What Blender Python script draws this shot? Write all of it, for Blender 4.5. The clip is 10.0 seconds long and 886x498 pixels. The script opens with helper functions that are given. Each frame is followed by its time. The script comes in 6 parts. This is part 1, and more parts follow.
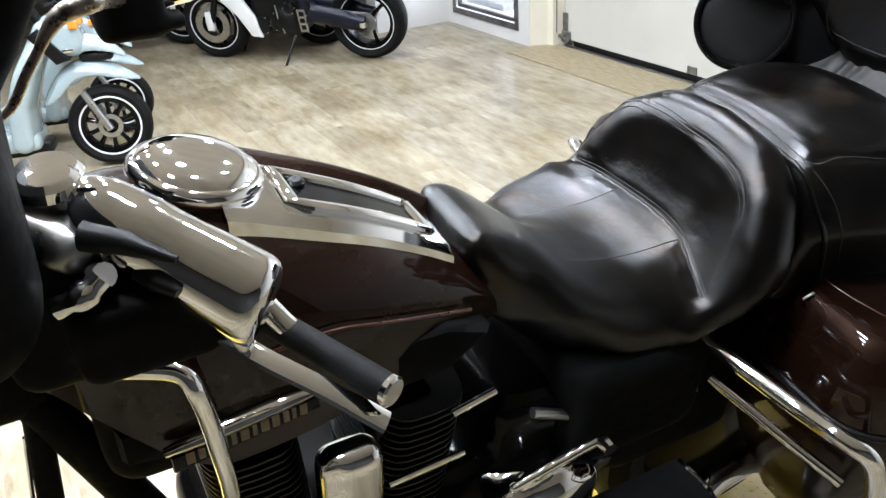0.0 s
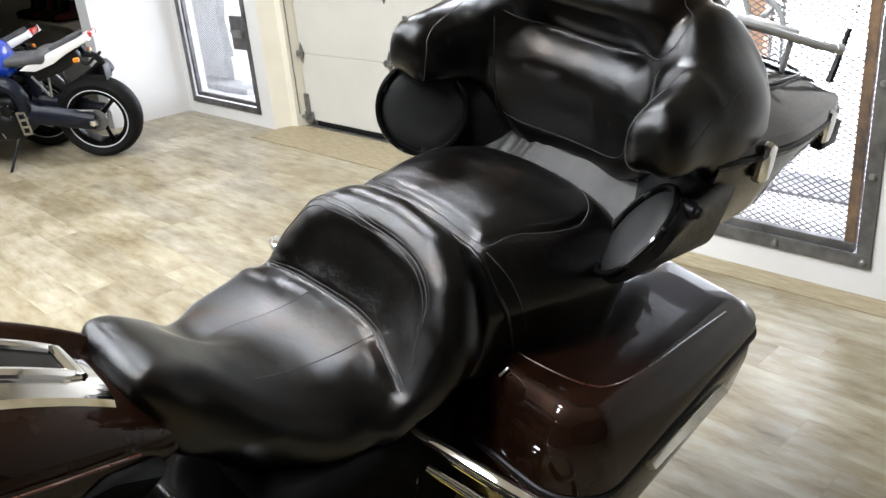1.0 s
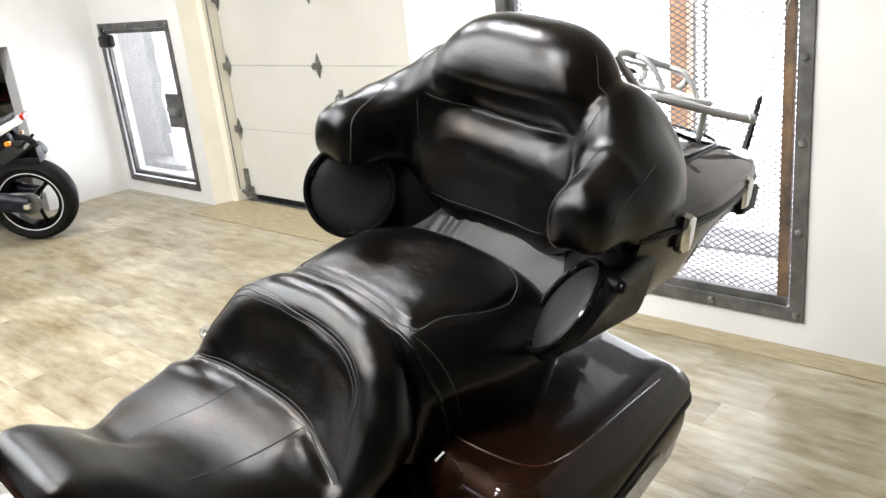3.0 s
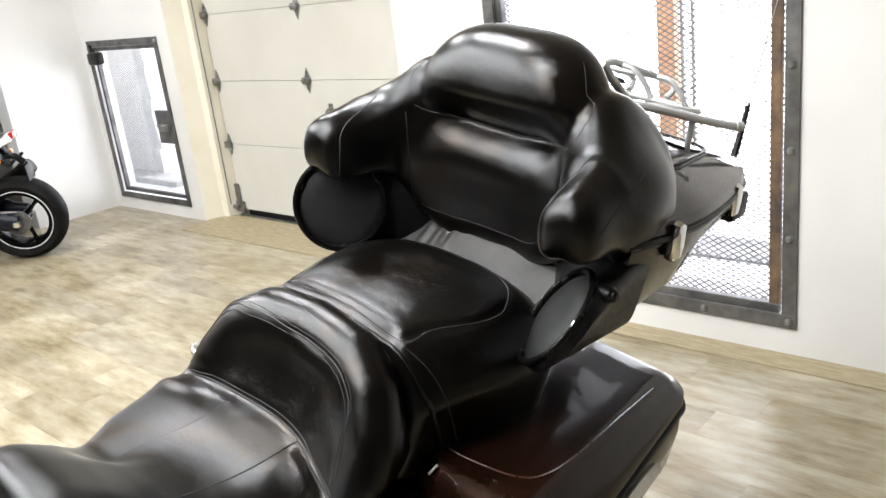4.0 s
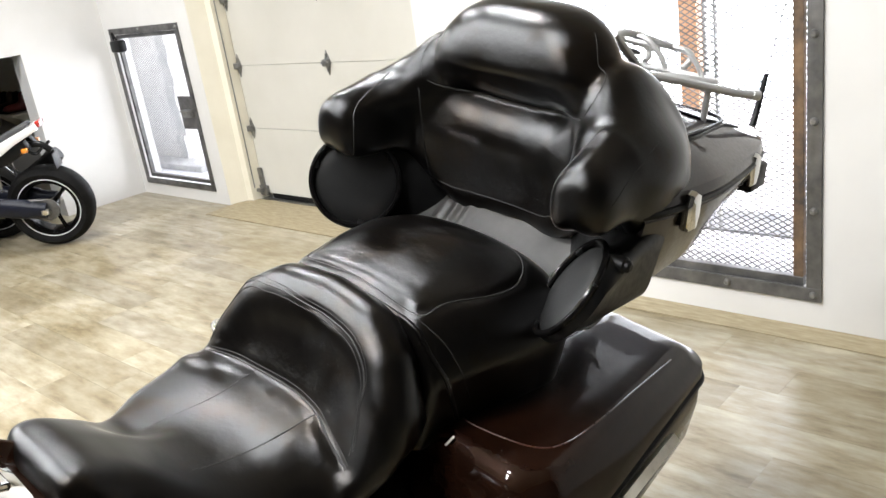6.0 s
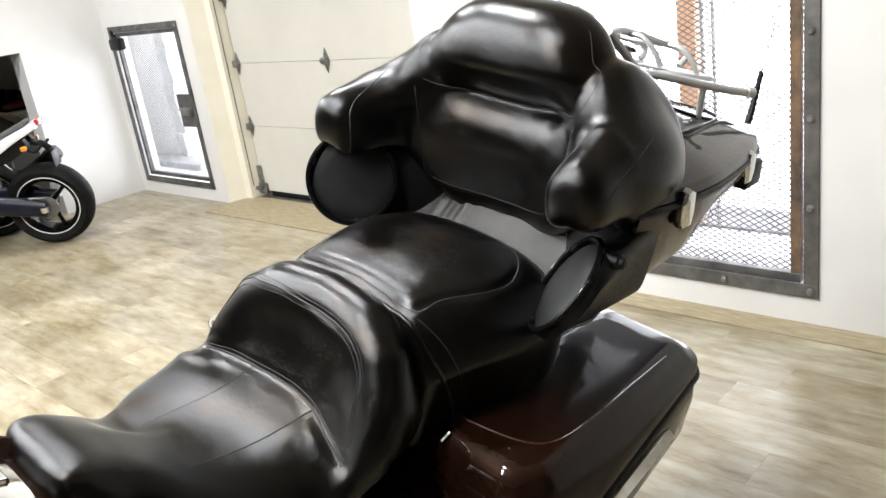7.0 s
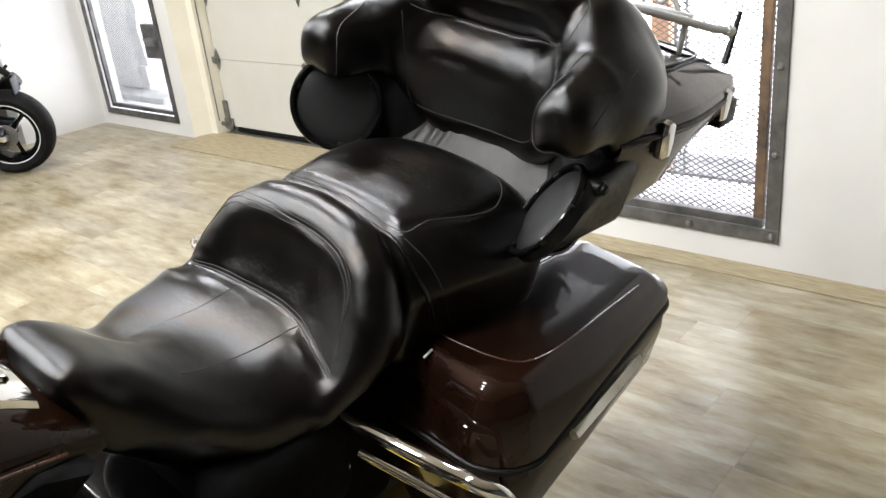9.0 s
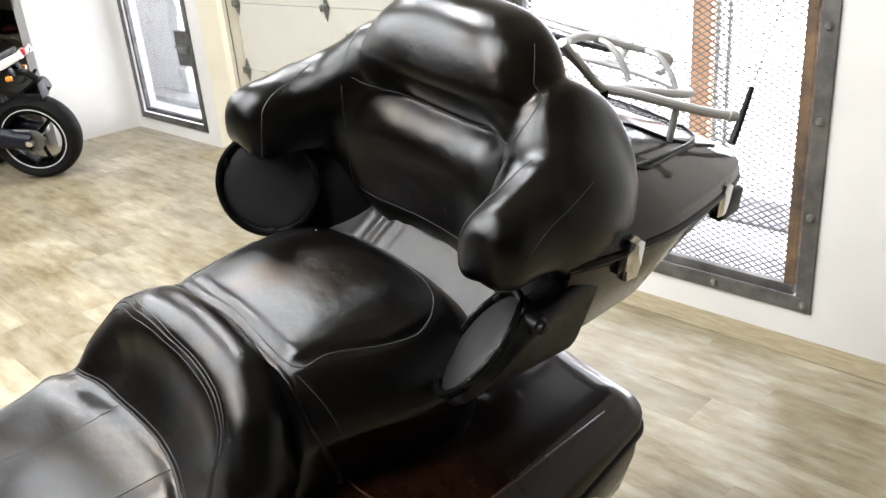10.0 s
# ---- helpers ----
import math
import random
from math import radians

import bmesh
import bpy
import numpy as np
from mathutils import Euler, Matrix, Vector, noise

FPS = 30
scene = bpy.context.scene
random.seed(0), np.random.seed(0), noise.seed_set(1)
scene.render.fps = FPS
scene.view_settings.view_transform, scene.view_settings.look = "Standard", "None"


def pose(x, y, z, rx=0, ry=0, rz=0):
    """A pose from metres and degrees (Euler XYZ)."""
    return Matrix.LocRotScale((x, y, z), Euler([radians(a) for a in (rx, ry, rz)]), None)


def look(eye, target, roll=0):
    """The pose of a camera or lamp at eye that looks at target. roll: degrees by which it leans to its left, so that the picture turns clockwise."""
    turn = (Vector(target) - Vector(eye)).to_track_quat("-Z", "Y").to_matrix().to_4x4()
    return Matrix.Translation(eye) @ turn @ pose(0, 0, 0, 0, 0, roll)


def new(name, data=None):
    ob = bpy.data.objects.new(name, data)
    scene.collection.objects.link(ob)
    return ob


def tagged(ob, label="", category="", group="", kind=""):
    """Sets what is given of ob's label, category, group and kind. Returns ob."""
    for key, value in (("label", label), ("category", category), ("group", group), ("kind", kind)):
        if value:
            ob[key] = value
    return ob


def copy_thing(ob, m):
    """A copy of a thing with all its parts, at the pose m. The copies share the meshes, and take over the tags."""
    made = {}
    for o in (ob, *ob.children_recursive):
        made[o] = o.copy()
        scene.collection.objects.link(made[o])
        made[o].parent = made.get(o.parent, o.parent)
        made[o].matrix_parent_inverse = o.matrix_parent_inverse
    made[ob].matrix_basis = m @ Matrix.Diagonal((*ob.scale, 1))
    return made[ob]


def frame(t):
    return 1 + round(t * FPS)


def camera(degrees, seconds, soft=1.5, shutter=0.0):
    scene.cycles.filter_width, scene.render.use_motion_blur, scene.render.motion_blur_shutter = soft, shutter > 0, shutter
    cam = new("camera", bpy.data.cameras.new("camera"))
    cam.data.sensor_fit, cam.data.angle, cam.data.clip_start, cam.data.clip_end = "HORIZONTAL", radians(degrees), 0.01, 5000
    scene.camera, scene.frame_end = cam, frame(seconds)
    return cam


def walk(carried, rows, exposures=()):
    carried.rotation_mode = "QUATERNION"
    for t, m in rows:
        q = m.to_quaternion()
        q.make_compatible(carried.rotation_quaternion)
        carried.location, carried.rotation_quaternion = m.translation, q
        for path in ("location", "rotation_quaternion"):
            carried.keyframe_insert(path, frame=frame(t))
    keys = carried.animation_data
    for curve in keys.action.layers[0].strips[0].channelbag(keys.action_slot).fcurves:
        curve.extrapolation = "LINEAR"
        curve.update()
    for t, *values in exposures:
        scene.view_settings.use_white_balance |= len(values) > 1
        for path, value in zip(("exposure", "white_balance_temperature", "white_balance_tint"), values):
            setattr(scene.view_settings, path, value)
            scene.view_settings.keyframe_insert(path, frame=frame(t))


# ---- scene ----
from mathutils.bvhtree import BVHTree

cam = camera(55.5, 10.0)
PATH = [
    (0, (1.065, 0.026, 1.579), (-0.542, 0.816, 0.689), -4.0),
    (0.2, (1.072, 0.08, 1.581), (-0.481, 1.004, 0.725), -5.5),
    (0.5, (1.088, 0.132, 1.589), (-0.366, 1.237, 0.773), -4.8),
    (0.7, (1.105, 0.158, 1.598), (-0.312, 1.311, 0.784), -5.2),
    (1, (1.111, 0.192, 1.605), (-0.252, 1.433, 0.83), -5.0),
    (1.5, (1.135, 0.227, 1.632), (-0.173, 1.568, 0.93), -6.9),
    (2, (1.141, 0.242, 1.635), (-0.136, 1.618, 0.945), -7.9),
    (2.5, (1.13, 0.226, 1.635), (-0.174, 1.587, 0.966), -6.4),
    (4, (1.13, 0.233, 1.63), (-0.166, 1.624, 1.009), -6.8),
    (4.5, (1.134, 0.232, 1.634), (-0.167, 1.616, 1.008), -8.5),
    (5, (1.142, 0.236, 1.629), (-0.157, 1.621, 0.999), -8.7),
    (5.5, (1.143, 0.237, 1.618), (-0.195, 1.574, 0.967), -8.4),
    (6.8, (1.166, 0.238, 1.616), (-0.167, 1.577, 0.958), -8.4),
    (7, (1.163, 0.236, 1.618), (-0.172, 1.571, 0.959), -8.5),
    (7.5, (1.158, 0.232, 1.614), (-0.159, 1.581, 0.945), -7.5),
    (8, (1.151, 0.214, 1.615), (-0.162, 1.571, 0.956), -7.7),
    (8.3, (1.147, 0.186, 1.608), (-0.144, 1.547, 0.914), -7.3),
    (8.5, (1.155, 0.151, 1.595), (-0.106, 1.509, 0.843), -6.2),
    (8.7, (1.161, 0.134, 1.587), (-0.053, 1.507, 0.783), -4.5),
    (9, (1.157, 0.173, 1.594), (-0.089, 1.526, 0.808), -6.2),
    (9.2, (1.154, 0.23, 1.605), (-0.158, 1.545, 0.862), -6.5),
    (9.5, (1.15, 0.354, 1.631), (-0.192, 1.68, 0.967), -3.6),
    (9.7, (1.154, 0.434, 1.66), (-0.166, 1.776, 0.981), -1.5),
    (10, (1.126, 0.538, 1.671), (-0.214, 1.802, 0.891), -4.9),
]
walk(cam, [(t, look(eye, target, roll)) for t, eye, target, roll in PATH], [(0, 0.0, 5880, 10), (0.7, -0.09, 6000, 10), (1.6, 0, 6450, 10), (8, 0, 6450, 10), (8.6, -0.12, 6500, 10), (9.4, 0, 6450, 10), (10, 0, 6450, 10)])

# ---- light ----
world = bpy.data.worlds.new("world")
scene.world = world
world.use_nodes = True
_sky = world.node_tree.nodes.new("ShaderNodeTexSky")
_sky.sky_type = "NISHITA"
_sky.sun_disc = False
_sky.air_density, _sky.dust_density, _sky.ozone_density = 0.7, 3.0, 0.2
_sky.sun_elevation, _sky.sun_rotation = radians(44), radians(107)
world.node_tree.links.new(_sky.outputs[0], world.node_tree.nodes["Background"].inputs[0])
world.node_tree.nodes["Background"].inputs[1].default_value = 0.8
_sun = bpy.data.lights.new("sun", "SUN")
_sun.energy, _sun.angle, _sun.color = 4.0, radians(3), (1.0, 0.97, 0.92)
new("sun", _sun).matrix_world = look((20, -6, 20), (0, 0, 0))
CEILING = 3.1
LAMPS = [(x, y) for x in (-3.0, -1.9, -0.8, 0.3) for y in (-1.05, -0.2, 0.65)] + [(-4.7, 2.3), (-4.7, 1.1), (-4.6, 0.0), (-1.6, 1.95), (-0.5, 1.75)]
LAMP_WATTS = 32.0

# ---- materials ----


def nodes_of(name):
    m = bpy.data.materials.new(name)
    m.use_nodes = True
    t = m.node_tree
    return m, t, t.nodes["Principled BSDF"]


def ramp_node(t, source, stops):
    r = t.nodes.new("ShaderNodeValToRGB")
    while len(r.color_ramp.elements) < len(stops):
        r.color_ramp.elements.new(0.5)
    for e, (p, c) in zip(r.color_ramp.elements, stops):
        e.position, e.color = p, (*c, 1)
    t.links.new(source, r.inputs[0])
    return r.outputs[0]


def noise_node(t, scale, detail=4.0, rough=0.55, stretch=None, space="Object"):
    n = t.nodes.new("ShaderNodeTexNoise")
    n.inputs["Scale"].default_value, n.inputs["Detail"].default_value, n.inputs["Roughness"].default_value = scale, detail, rough
    c = t.nodes.new("ShaderNodeTexCoord")
    if stretch:
        mp = t.nodes.new("ShaderNodeMapping")
        mp.inputs["Scale"].default_value = stretch
        t.links.new(c.outputs[space], mp.inputs[0])
        t.links.new(mp.outputs[0], n.inputs["Vector"])
    else:
        t.links.new(c.outputs[space], n.inputs["Vector"])
    return n.outputs["Fac"]


def bump_node(t, height, strength, distance, bsdf, slot="Normal"):
    b = t.nodes.new("ShaderNodeBump")
    b.inputs["Strength"].default_value, b.inputs["Distance"].default_value = strength, distance
    t.links.new(height, b.inputs["Height"])
    t.links.new(b.outputs[0], bsdf.inputs[slot])


def surface(name, low, high, scale=6.0, rough=(0.4, 0.6), metal=0.0, bump=0.0, grain=60.0, coat=0.0, stretch=None, distance=0.002, spec=0.5):
    m, t, b = nodes_of(name)
    n = noise_node(t, scale, stretch=stretch)
    t.links.new(ramp_node(t, n, [(0.3, low), (0.7, high)]), b.inputs["Base Color"])
    n2 = noise_node(t, scale * 3.1, stretch=stretch)
    mr = t.nodes.new("ShaderNodeMapRange")
    mr.inputs["From Min"].default_value, mr.inputs["From Max"].default_value = 0.3, 0.7
    mr.inputs["To Min"].default_value, mr.inputs["To Max"].default_value = rough
    t.links.new(n2, mr.inputs[0])
    t.links.new(mr.outputs[0], b.inputs["Roughness"])
    b.inputs["Metallic"].default_value = metal
    b.inputs["Coat Weight"].default_value = coat
    b.inputs["Coat Roughness"].default_value = 0.055
    b.inputs["Specular IOR Level"].default_value = spec
    if bump:
        bump_node(t, noise_node(t, grain, 5.0), bump, distance, b)
    return m


def emitter(name, color, strength):
    m, t, b = nodes_of(name)
    b.inputs["Base Color"].default_value = (*color, 1)
    b.inputs["Emission Color"].default_value = (*color, 1)
    b.inputs["Emission Strength"].default_value = strength
    return m




def leather(name, low, high, rough, ior):
    """Dark hide with a soft sheen, worn unevenly, and broad shallow wrinkles."""
    m, t, b = nodes_of(name)
    n = noise_node(t, 9)
    t.links.new(ramp_node(t, n, [(0.3, low), (0.7, high)]), b.inputs["Base Color"])
    b.inputs["Roughness"].default_value, b.inputs["Specular IOR Level"].default_value = 0.8, 0.0
    g = t.nodes.new("ShaderNodeBsdfGlossy")
    g.distribution = "BECKMANN"
    mr = t.nodes.new("ShaderNodeMapRange")
    mr.inputs["From Min"].default_value, mr.inputs["From Max"].default_value = 0.3, 0.7
    mr.inputs["To Min"].default_value, mr.inputs["To Max"].default_value = rough
    t.links.new(noise_node(t, 12, 2), mr.inputs[0])
    t.links.new(mr.outputs[0], g.inputs["Roughness"])
    t.links.new(ramp_node(t, noise_node(t, 6, 5, 0.6), [(0.33, (0.97, 0.82, 0.69)), (0.48, (0.96, 0.97, 0.98))]), g.inputs["Color"])
    f = t.nodes.new("ShaderNodeFresnel")
    f.inputs["IOR"].default_value = ior
    mix = t.nodes.new("ShaderNodeMixShader")
    t.links.new(f.outputs[0], mix.inputs[0])
    t.links.new(b.outputs[0], mix.inputs[1])
    t.links.new(g.outputs[0], mix.inputs[2])
    t.links.new(mix.outputs[0], t.nodes["Material Output"].inputs["Surface"])
    bump = t.nodes.new("ShaderNodeBump")
    bump.inputs["Strength"].default_value, bump.inputs["Distance"].default_value = 0.42, 0.006
    t.links.new(noise_node(t, 15, 4), bump.inputs["Height"])
    fine = t.nodes.new("ShaderNodeBump")
    fine.inputs["Strength"].default_value, fine.inputs["Distance"].default_value = 0.22, 0.0016
    t.links.new(noise_node(t, 46, 3, stretch=(1.0, 0.45, 1.0)), fine.inputs["Height"])
    t.links.new(bump.outputs[0], fine.inputs["Normal"])
    for s in (b, g):
        t.links.new(fine.outputs[0], s.inputs["Normal"])
    return m


LEATHER = leather("black_leather", (0.0012, 0.0011, 0.0010), (0.0030, 0.0025, 0.0022), (0.29, 0.41), 1.44)
GREY_LEATHER = surface("grey_vinyl", (0.026, 0.025, 0.0235), (0.045, 0.043, 0.040), 20, (0.35, 0.5), bump=0.25, grain=30)
THREAD = surface("dark_thread", (0.004, 0.0035, 0.003), (0.008, 0.007, 0.006), 90, (0.5, 0.7), bump=0.3, grain=400)
PAINT = surface("dark_brown_paint", (0.0095, 0.0036, 0.0018), (0.013, 0.005, 0.0025), 40, (0.33, 0.40), metal=0.35, coat=0.65, spec=0.04)
PAINT.node_tree.nodes["Principled BSDF"].inputs["Coat Roughness"].default_value = 0.012
PALE_STRIP = surface("pale_strip", (0.55, 0.52, 0.44), (0.68, 0.65, 0.56), 25, (0.25, 0.4))
FIN = surface("dark_fin_metal", (0.006, 0.006, 0.006), (0.012, 0.0115, 0.011), 30, (0.3, 0.45), metal=0.6)
PAINT_BLACK = surface("black_gloss_paint", (0.002, 0.002, 0.002), (0.004, 0.0035, 0.0035), 30, (0.12, 0.2), coat=0.06, spec=0.12)
PINSTRIPE = surface("orange_pinstripe", (0.028, 0.006, 0.0015), (0.042, 0.009, 0.002), 30, (0.25, 0.35), coat=0.6)
CHROME = surface("chrome", (0.90, 0.895, 0.885), (0.94, 0.935, 0.93), 8, (0.03, 0.07), metal=1.0)
RACK_METAL = surface("satin_silver", (0.58, 0.58, 0.57), (0.66, 0.66, 0.65), 14, (0.35, 0.45), metal=0.35)
RUSTY_CHROME = surface("dull_bronze_chrome", (0.20, 0.17, 0.14), (0.32, 0.28, 0.23), 20, (0.2, 0.4), metal=1.0)
SATIN = surface("satin_steel", (0.42, 0.42, 0.42), (0.52, 0.52, 0.51), 12, (0.25, 0.4), metal=1.0)
BLACK_PLASTIC = surface("black_plastic", (0.003, 0.003, 0.003), (0.006, 0.006, 0.006), 20, (0.32, 0.45), spec=0.2)
RUBBER = surface("black_rubber", (0.005, 0.005, 0.005), (0.010, 0.0095, 0.009), 12, (0.55, 0.75), bump=0.3, grain=150, spec=0.10)
GRILLE = surface("speaker_cloth", (0.002, 0.002, 0.002), (0.004, 0.004, 0.004), 200, (0.42, 0.55), spec=0.45)
MATTE = surface("matte_black", (0.002, 0.002, 0.002), (0.0035, 0.0035, 0.0035), 20, (0.6, 0.8), spec=0.08)
WALL = surface("white_wall_paint", (0.64, 0.632, 0.612), (0.71, 0.70, 0.68), 1.7, (0.5, 0.65), bump=0.15, grain=35)
TRIM_CREAM = surface("cream_trim_paint", (0.70, 0.66, 0.54), (0.78, 0.74, 0.63), 2.5, (0.4, 0.55), bump=0.15, grain=30)
DOOR_PAINT = surface("cream_door_paint", (0.55, 0.536, 0.482), (0.605, 0.59, 0.54), 2.0, (0.35, 0.5), bump=0.1, grain=90)
# near black for the unseen closing walls, so that leather and paint reflect dark
DIM = surface("unseen_wall_black", (0.028, 0.027, 0.026), (0.04, 0.039, 0.037), 1.7, (0.5, 0.65))
CEIL = surface("ceiling_paint", (0.50, 0.47, 0.42), (0.58, 0.55, 0.50), 1.5, (0.7, 0.8))
STEEL = surface("dark_steel_frame", (0.08, 0.08, 0.08), (0.20, 0.195, 0.19), 9, (0.35, 0.6), metal=0.7, bump=0.2, grain=60)
RUSTY = surface("rusty_steel", (0.07, 0.055, 0.045), (0.22, 0.14, 0.08), 14, (0.5, 0.8), metal=0.4, bump=0.3, grain=80)
TERRA = surface("terracotta_paint", (0.38, 0.20, 0.11), (0.47, 0.27, 0.15), 9, (0.5, 0.7), bump=0.2, grain=50)
GALV = surface("galvanised_steel", (0.20, 0.20, 0.195), (0.36, 0.36, 0.35), 16, (0.3, 0.5), metal=0.9, bump=0.1, grain=60)
SNOW = surface("packed_snow", (0.80, 0.82, 0.85), (0.9, 0.91, 0.93), 2, (0.7, 0.9), bump=0.4, grain=6, distance=0.03)
CONCRETE = surface("concrete", (0.30, 0.30, 0.29), (0.42, 0.415, 0.40), 3, (0.75, 0.9), bump=0.3, grain=40)

# ---- building tools ----


def mesh_of(bm, name, smooth=True):
    me = bpy.data.meshes.new(name)
    bmesh.ops.recalc_face_normals(bm, faces=bm.faces)
    bm.to_mesh(me)
    bm.free()
    if smooth:
        me.polygons.foreach_set("use_smooth", [True] * len(me.polygons))
    return me


def part(name, bm, material, parent, label="", smooth=True, sharp=35):
    me = mesh_of(bm, name, smooth)
    if smooth and sharp:
        me.set_sharp_from_angle(angle=radians(sharp))
    me.materials.append(material)
    ob = new(name, me)
    ob.parent = parent
    if label:
        ob["label"] = label
    return ob


def thing(name, label, category, m=None, group="", kind=""):
    ob = new(name)
    ob.empty_display_size = 0.1
    if m is not None:
        ob.matrix_world = m
    return tagged(ob, label, category, group, kind)


def box_bm(lo, hi, bevel=0.0, bm=None, segs=2):
    bm = bm or bmesh.new()
    g = bmesh.ops.create_cube(bm, size=1.0)["verts"]
    for v in g:
        v.co = Vector([lo[i] + (v.co[i] + 0.5) * (hi[i] - lo[i]) for i in range(3)])
    if bevel:
        es = list({e for v in g for e in v.link_edges})
        bmesh.ops.bevel(bm, geom=es, offset=bevel, segments=segs, profile=0.5, affect="EDGES")
    return bm


def spline(points, n):
    """Smooth points along a Catmull-Rom curve."""
    P = [Vector(p) for p in points]
    P = [2 * P[0] - P[1]] + P + [2 * P[-1] - P[-2]]
    out = []
    spans = len(P) - 3
    for k in range(n + 1):
        u = k / n * spans
        i = min(int(u), spans - 1)
        f = u - i
        a, b, c, d = P[i:i + 4]
        out.append(0.5 * ((2 * b) + (c - a) * f + (2 * a - 5 * b + 4 * c - d) * f * f + (3 * b - a - 3 * c + d) * f ** 3))
    return out


def tube_bm(points, radius, sides=12, bm=None, flat=1.0, closed=False, cap=True):
    """A round bar along the points; radius a number or one for each point."""
    bm = bm or bmesh.new()
    P = [Vector(p) for p in points]
    n = len(P)
    rings, up = [], None
    for i, p in enumerate(P):
        if closed:
            d = (P[(i + 1) % n] - P[i - 1]).normalized()
        else:
            d = (P[min(i + 1, n - 1)] - P[max(i - 1, 0)]).normalized()
        if up is None:
            up = Vector((0, 0, 1)) if abs(d.z) < 0.9 else Vector((0, 1, 0))
        side = d.cross(up).normalized()
        up = side.cross(d).normalized()
        r = radius[i] if isinstance(radius, (list, tuple)) else radius
        rings.append([bm.verts.new(p + r * (math.cos(a) * side + flat * math.sin(a) * up)) for a in [2 * math.pi * k / sides for k in range(sides)]])
    pairs = list(zip(rings, rings[1:])) + ([(rings[-1], rings[0])] if closed else [])
    for r0, r1 in pairs:
        for k in range(sides):
            bm.faces.new((r0[k], r0[(k + 1) % sides], r1[(k + 1) % sides], r1[k]))
    if cap and not closed:
        bm.faces.new(rings[0][::-1])
        bm.faces.new(rings[-1])
    return bm


def lathe_bm(profile, axis="z", centre=(0, 0, 0), sides=48, bm=None):
    """Turns (radius, height) pairs about an axis."""
    bm = bm or bmesh.new()
    c = Vector(centre)
    rings = []
    for r, h in profile:
        ring = []
        for k in range(sides):
            a = 2 * math.pi * k / sides
            u, v = r * math.cos(a), r * math.sin(a)
            ring.append(bm.verts.new(c + Vector({"z": (u, v, h), "x": (h, u, v), "y": (v, h, u)}[axis])))
        rings.append(ring)
    for r0, r1 in zip(rings, rings[1:]):
        for k in range(sides):
            bm.faces.new((r0[k], r0[(k + 1) % sides], r1[(k + 1) % sides], r1[k]))
    for ring, (r, h) in ((rings[0][::-1], profile[0]), (rings[-1], profile[-1])):
        if r > 1e-5 and profile[0] != profile[-1]:
            bm.faces.new(ring)
    bmesh.ops.remove_doubles(bm, verts=bm.verts, dist=1e-6)
    return bm


def prism_bm(outline, axis, lo, hi, bevel=0.0, bm=None):
    """A flat shape (pairs) drawn out along an axis from lo to hi."""
    bm = bm or bmesh.new()
    put = {"x": lambda u, v, h: (h, u, v), "y": lambda u, v, h: (u, h, v), "z": lambda u, v, h: (u, v, h)}[axis]
    a = [bm.verts.new(put(u, v, lo)) for u, v in outline]
    b = [bm.verts.new(put(u, v, hi)) for u, v in outline]
    n = len(outline)
    fs = [bm.faces.new(a), bm.faces.new(b[::-1])] + [bm.faces.new((a[i], b[i], b[(i + 1) % n], a[(i + 1) % n])) for i in range(n)]
    bmesh.ops.recalc_face_normals(bm, faces=fs)
    if bevel:
        bmesh.ops.bevel(bm, geom=list({e for f in fs[:2] for e in f.edges}), offset=bevel, segments=2, profile=0.5, affect="EDGES")
    return bm


# Soft shapes: distance fields turned into meshes.


def d_ball(p, c, r):
    """Distance to an ellipsoid with the three radii r."""
    q = (p - np.array(c)) / np.array(r)
    k = np.sqrt((q ** 2).sum(-1))
    return (k - 1) * min(r)


def d_box(p, c, half, r):
    q = np.abs(p - np.array(c)) - (np.array(half) - r)
    return np.sqrt((np.maximum(q, 0) ** 2).sum(-1)) + np.minimum(q.max(-1), 0) - r


def d_rod(p, a, b, ra, rb=None):
    rb = ra if rb is None else rb
    a, b = np.array(a), np.array(b)
    h = np.clip(((p - a) @ (b - a)) / ((b - a) @ (b - a)), 0, 1)
    return np.sqrt(((p - a - h[..., None] * (b - a)) ** 2).sum(-1)) - (ra + (rb - ra) * h)


def d_cup(a, b, k):
    """Soft union."""
    h = np.clip(0.5 + 0.5 * (b - a) / k, 0, 1)
    return b * (1 - h) + a * h - k * h * (1 - h)


def d_cut(a, b, k):
    """a without b, softly."""
    return -d_cup(-a, b, k)


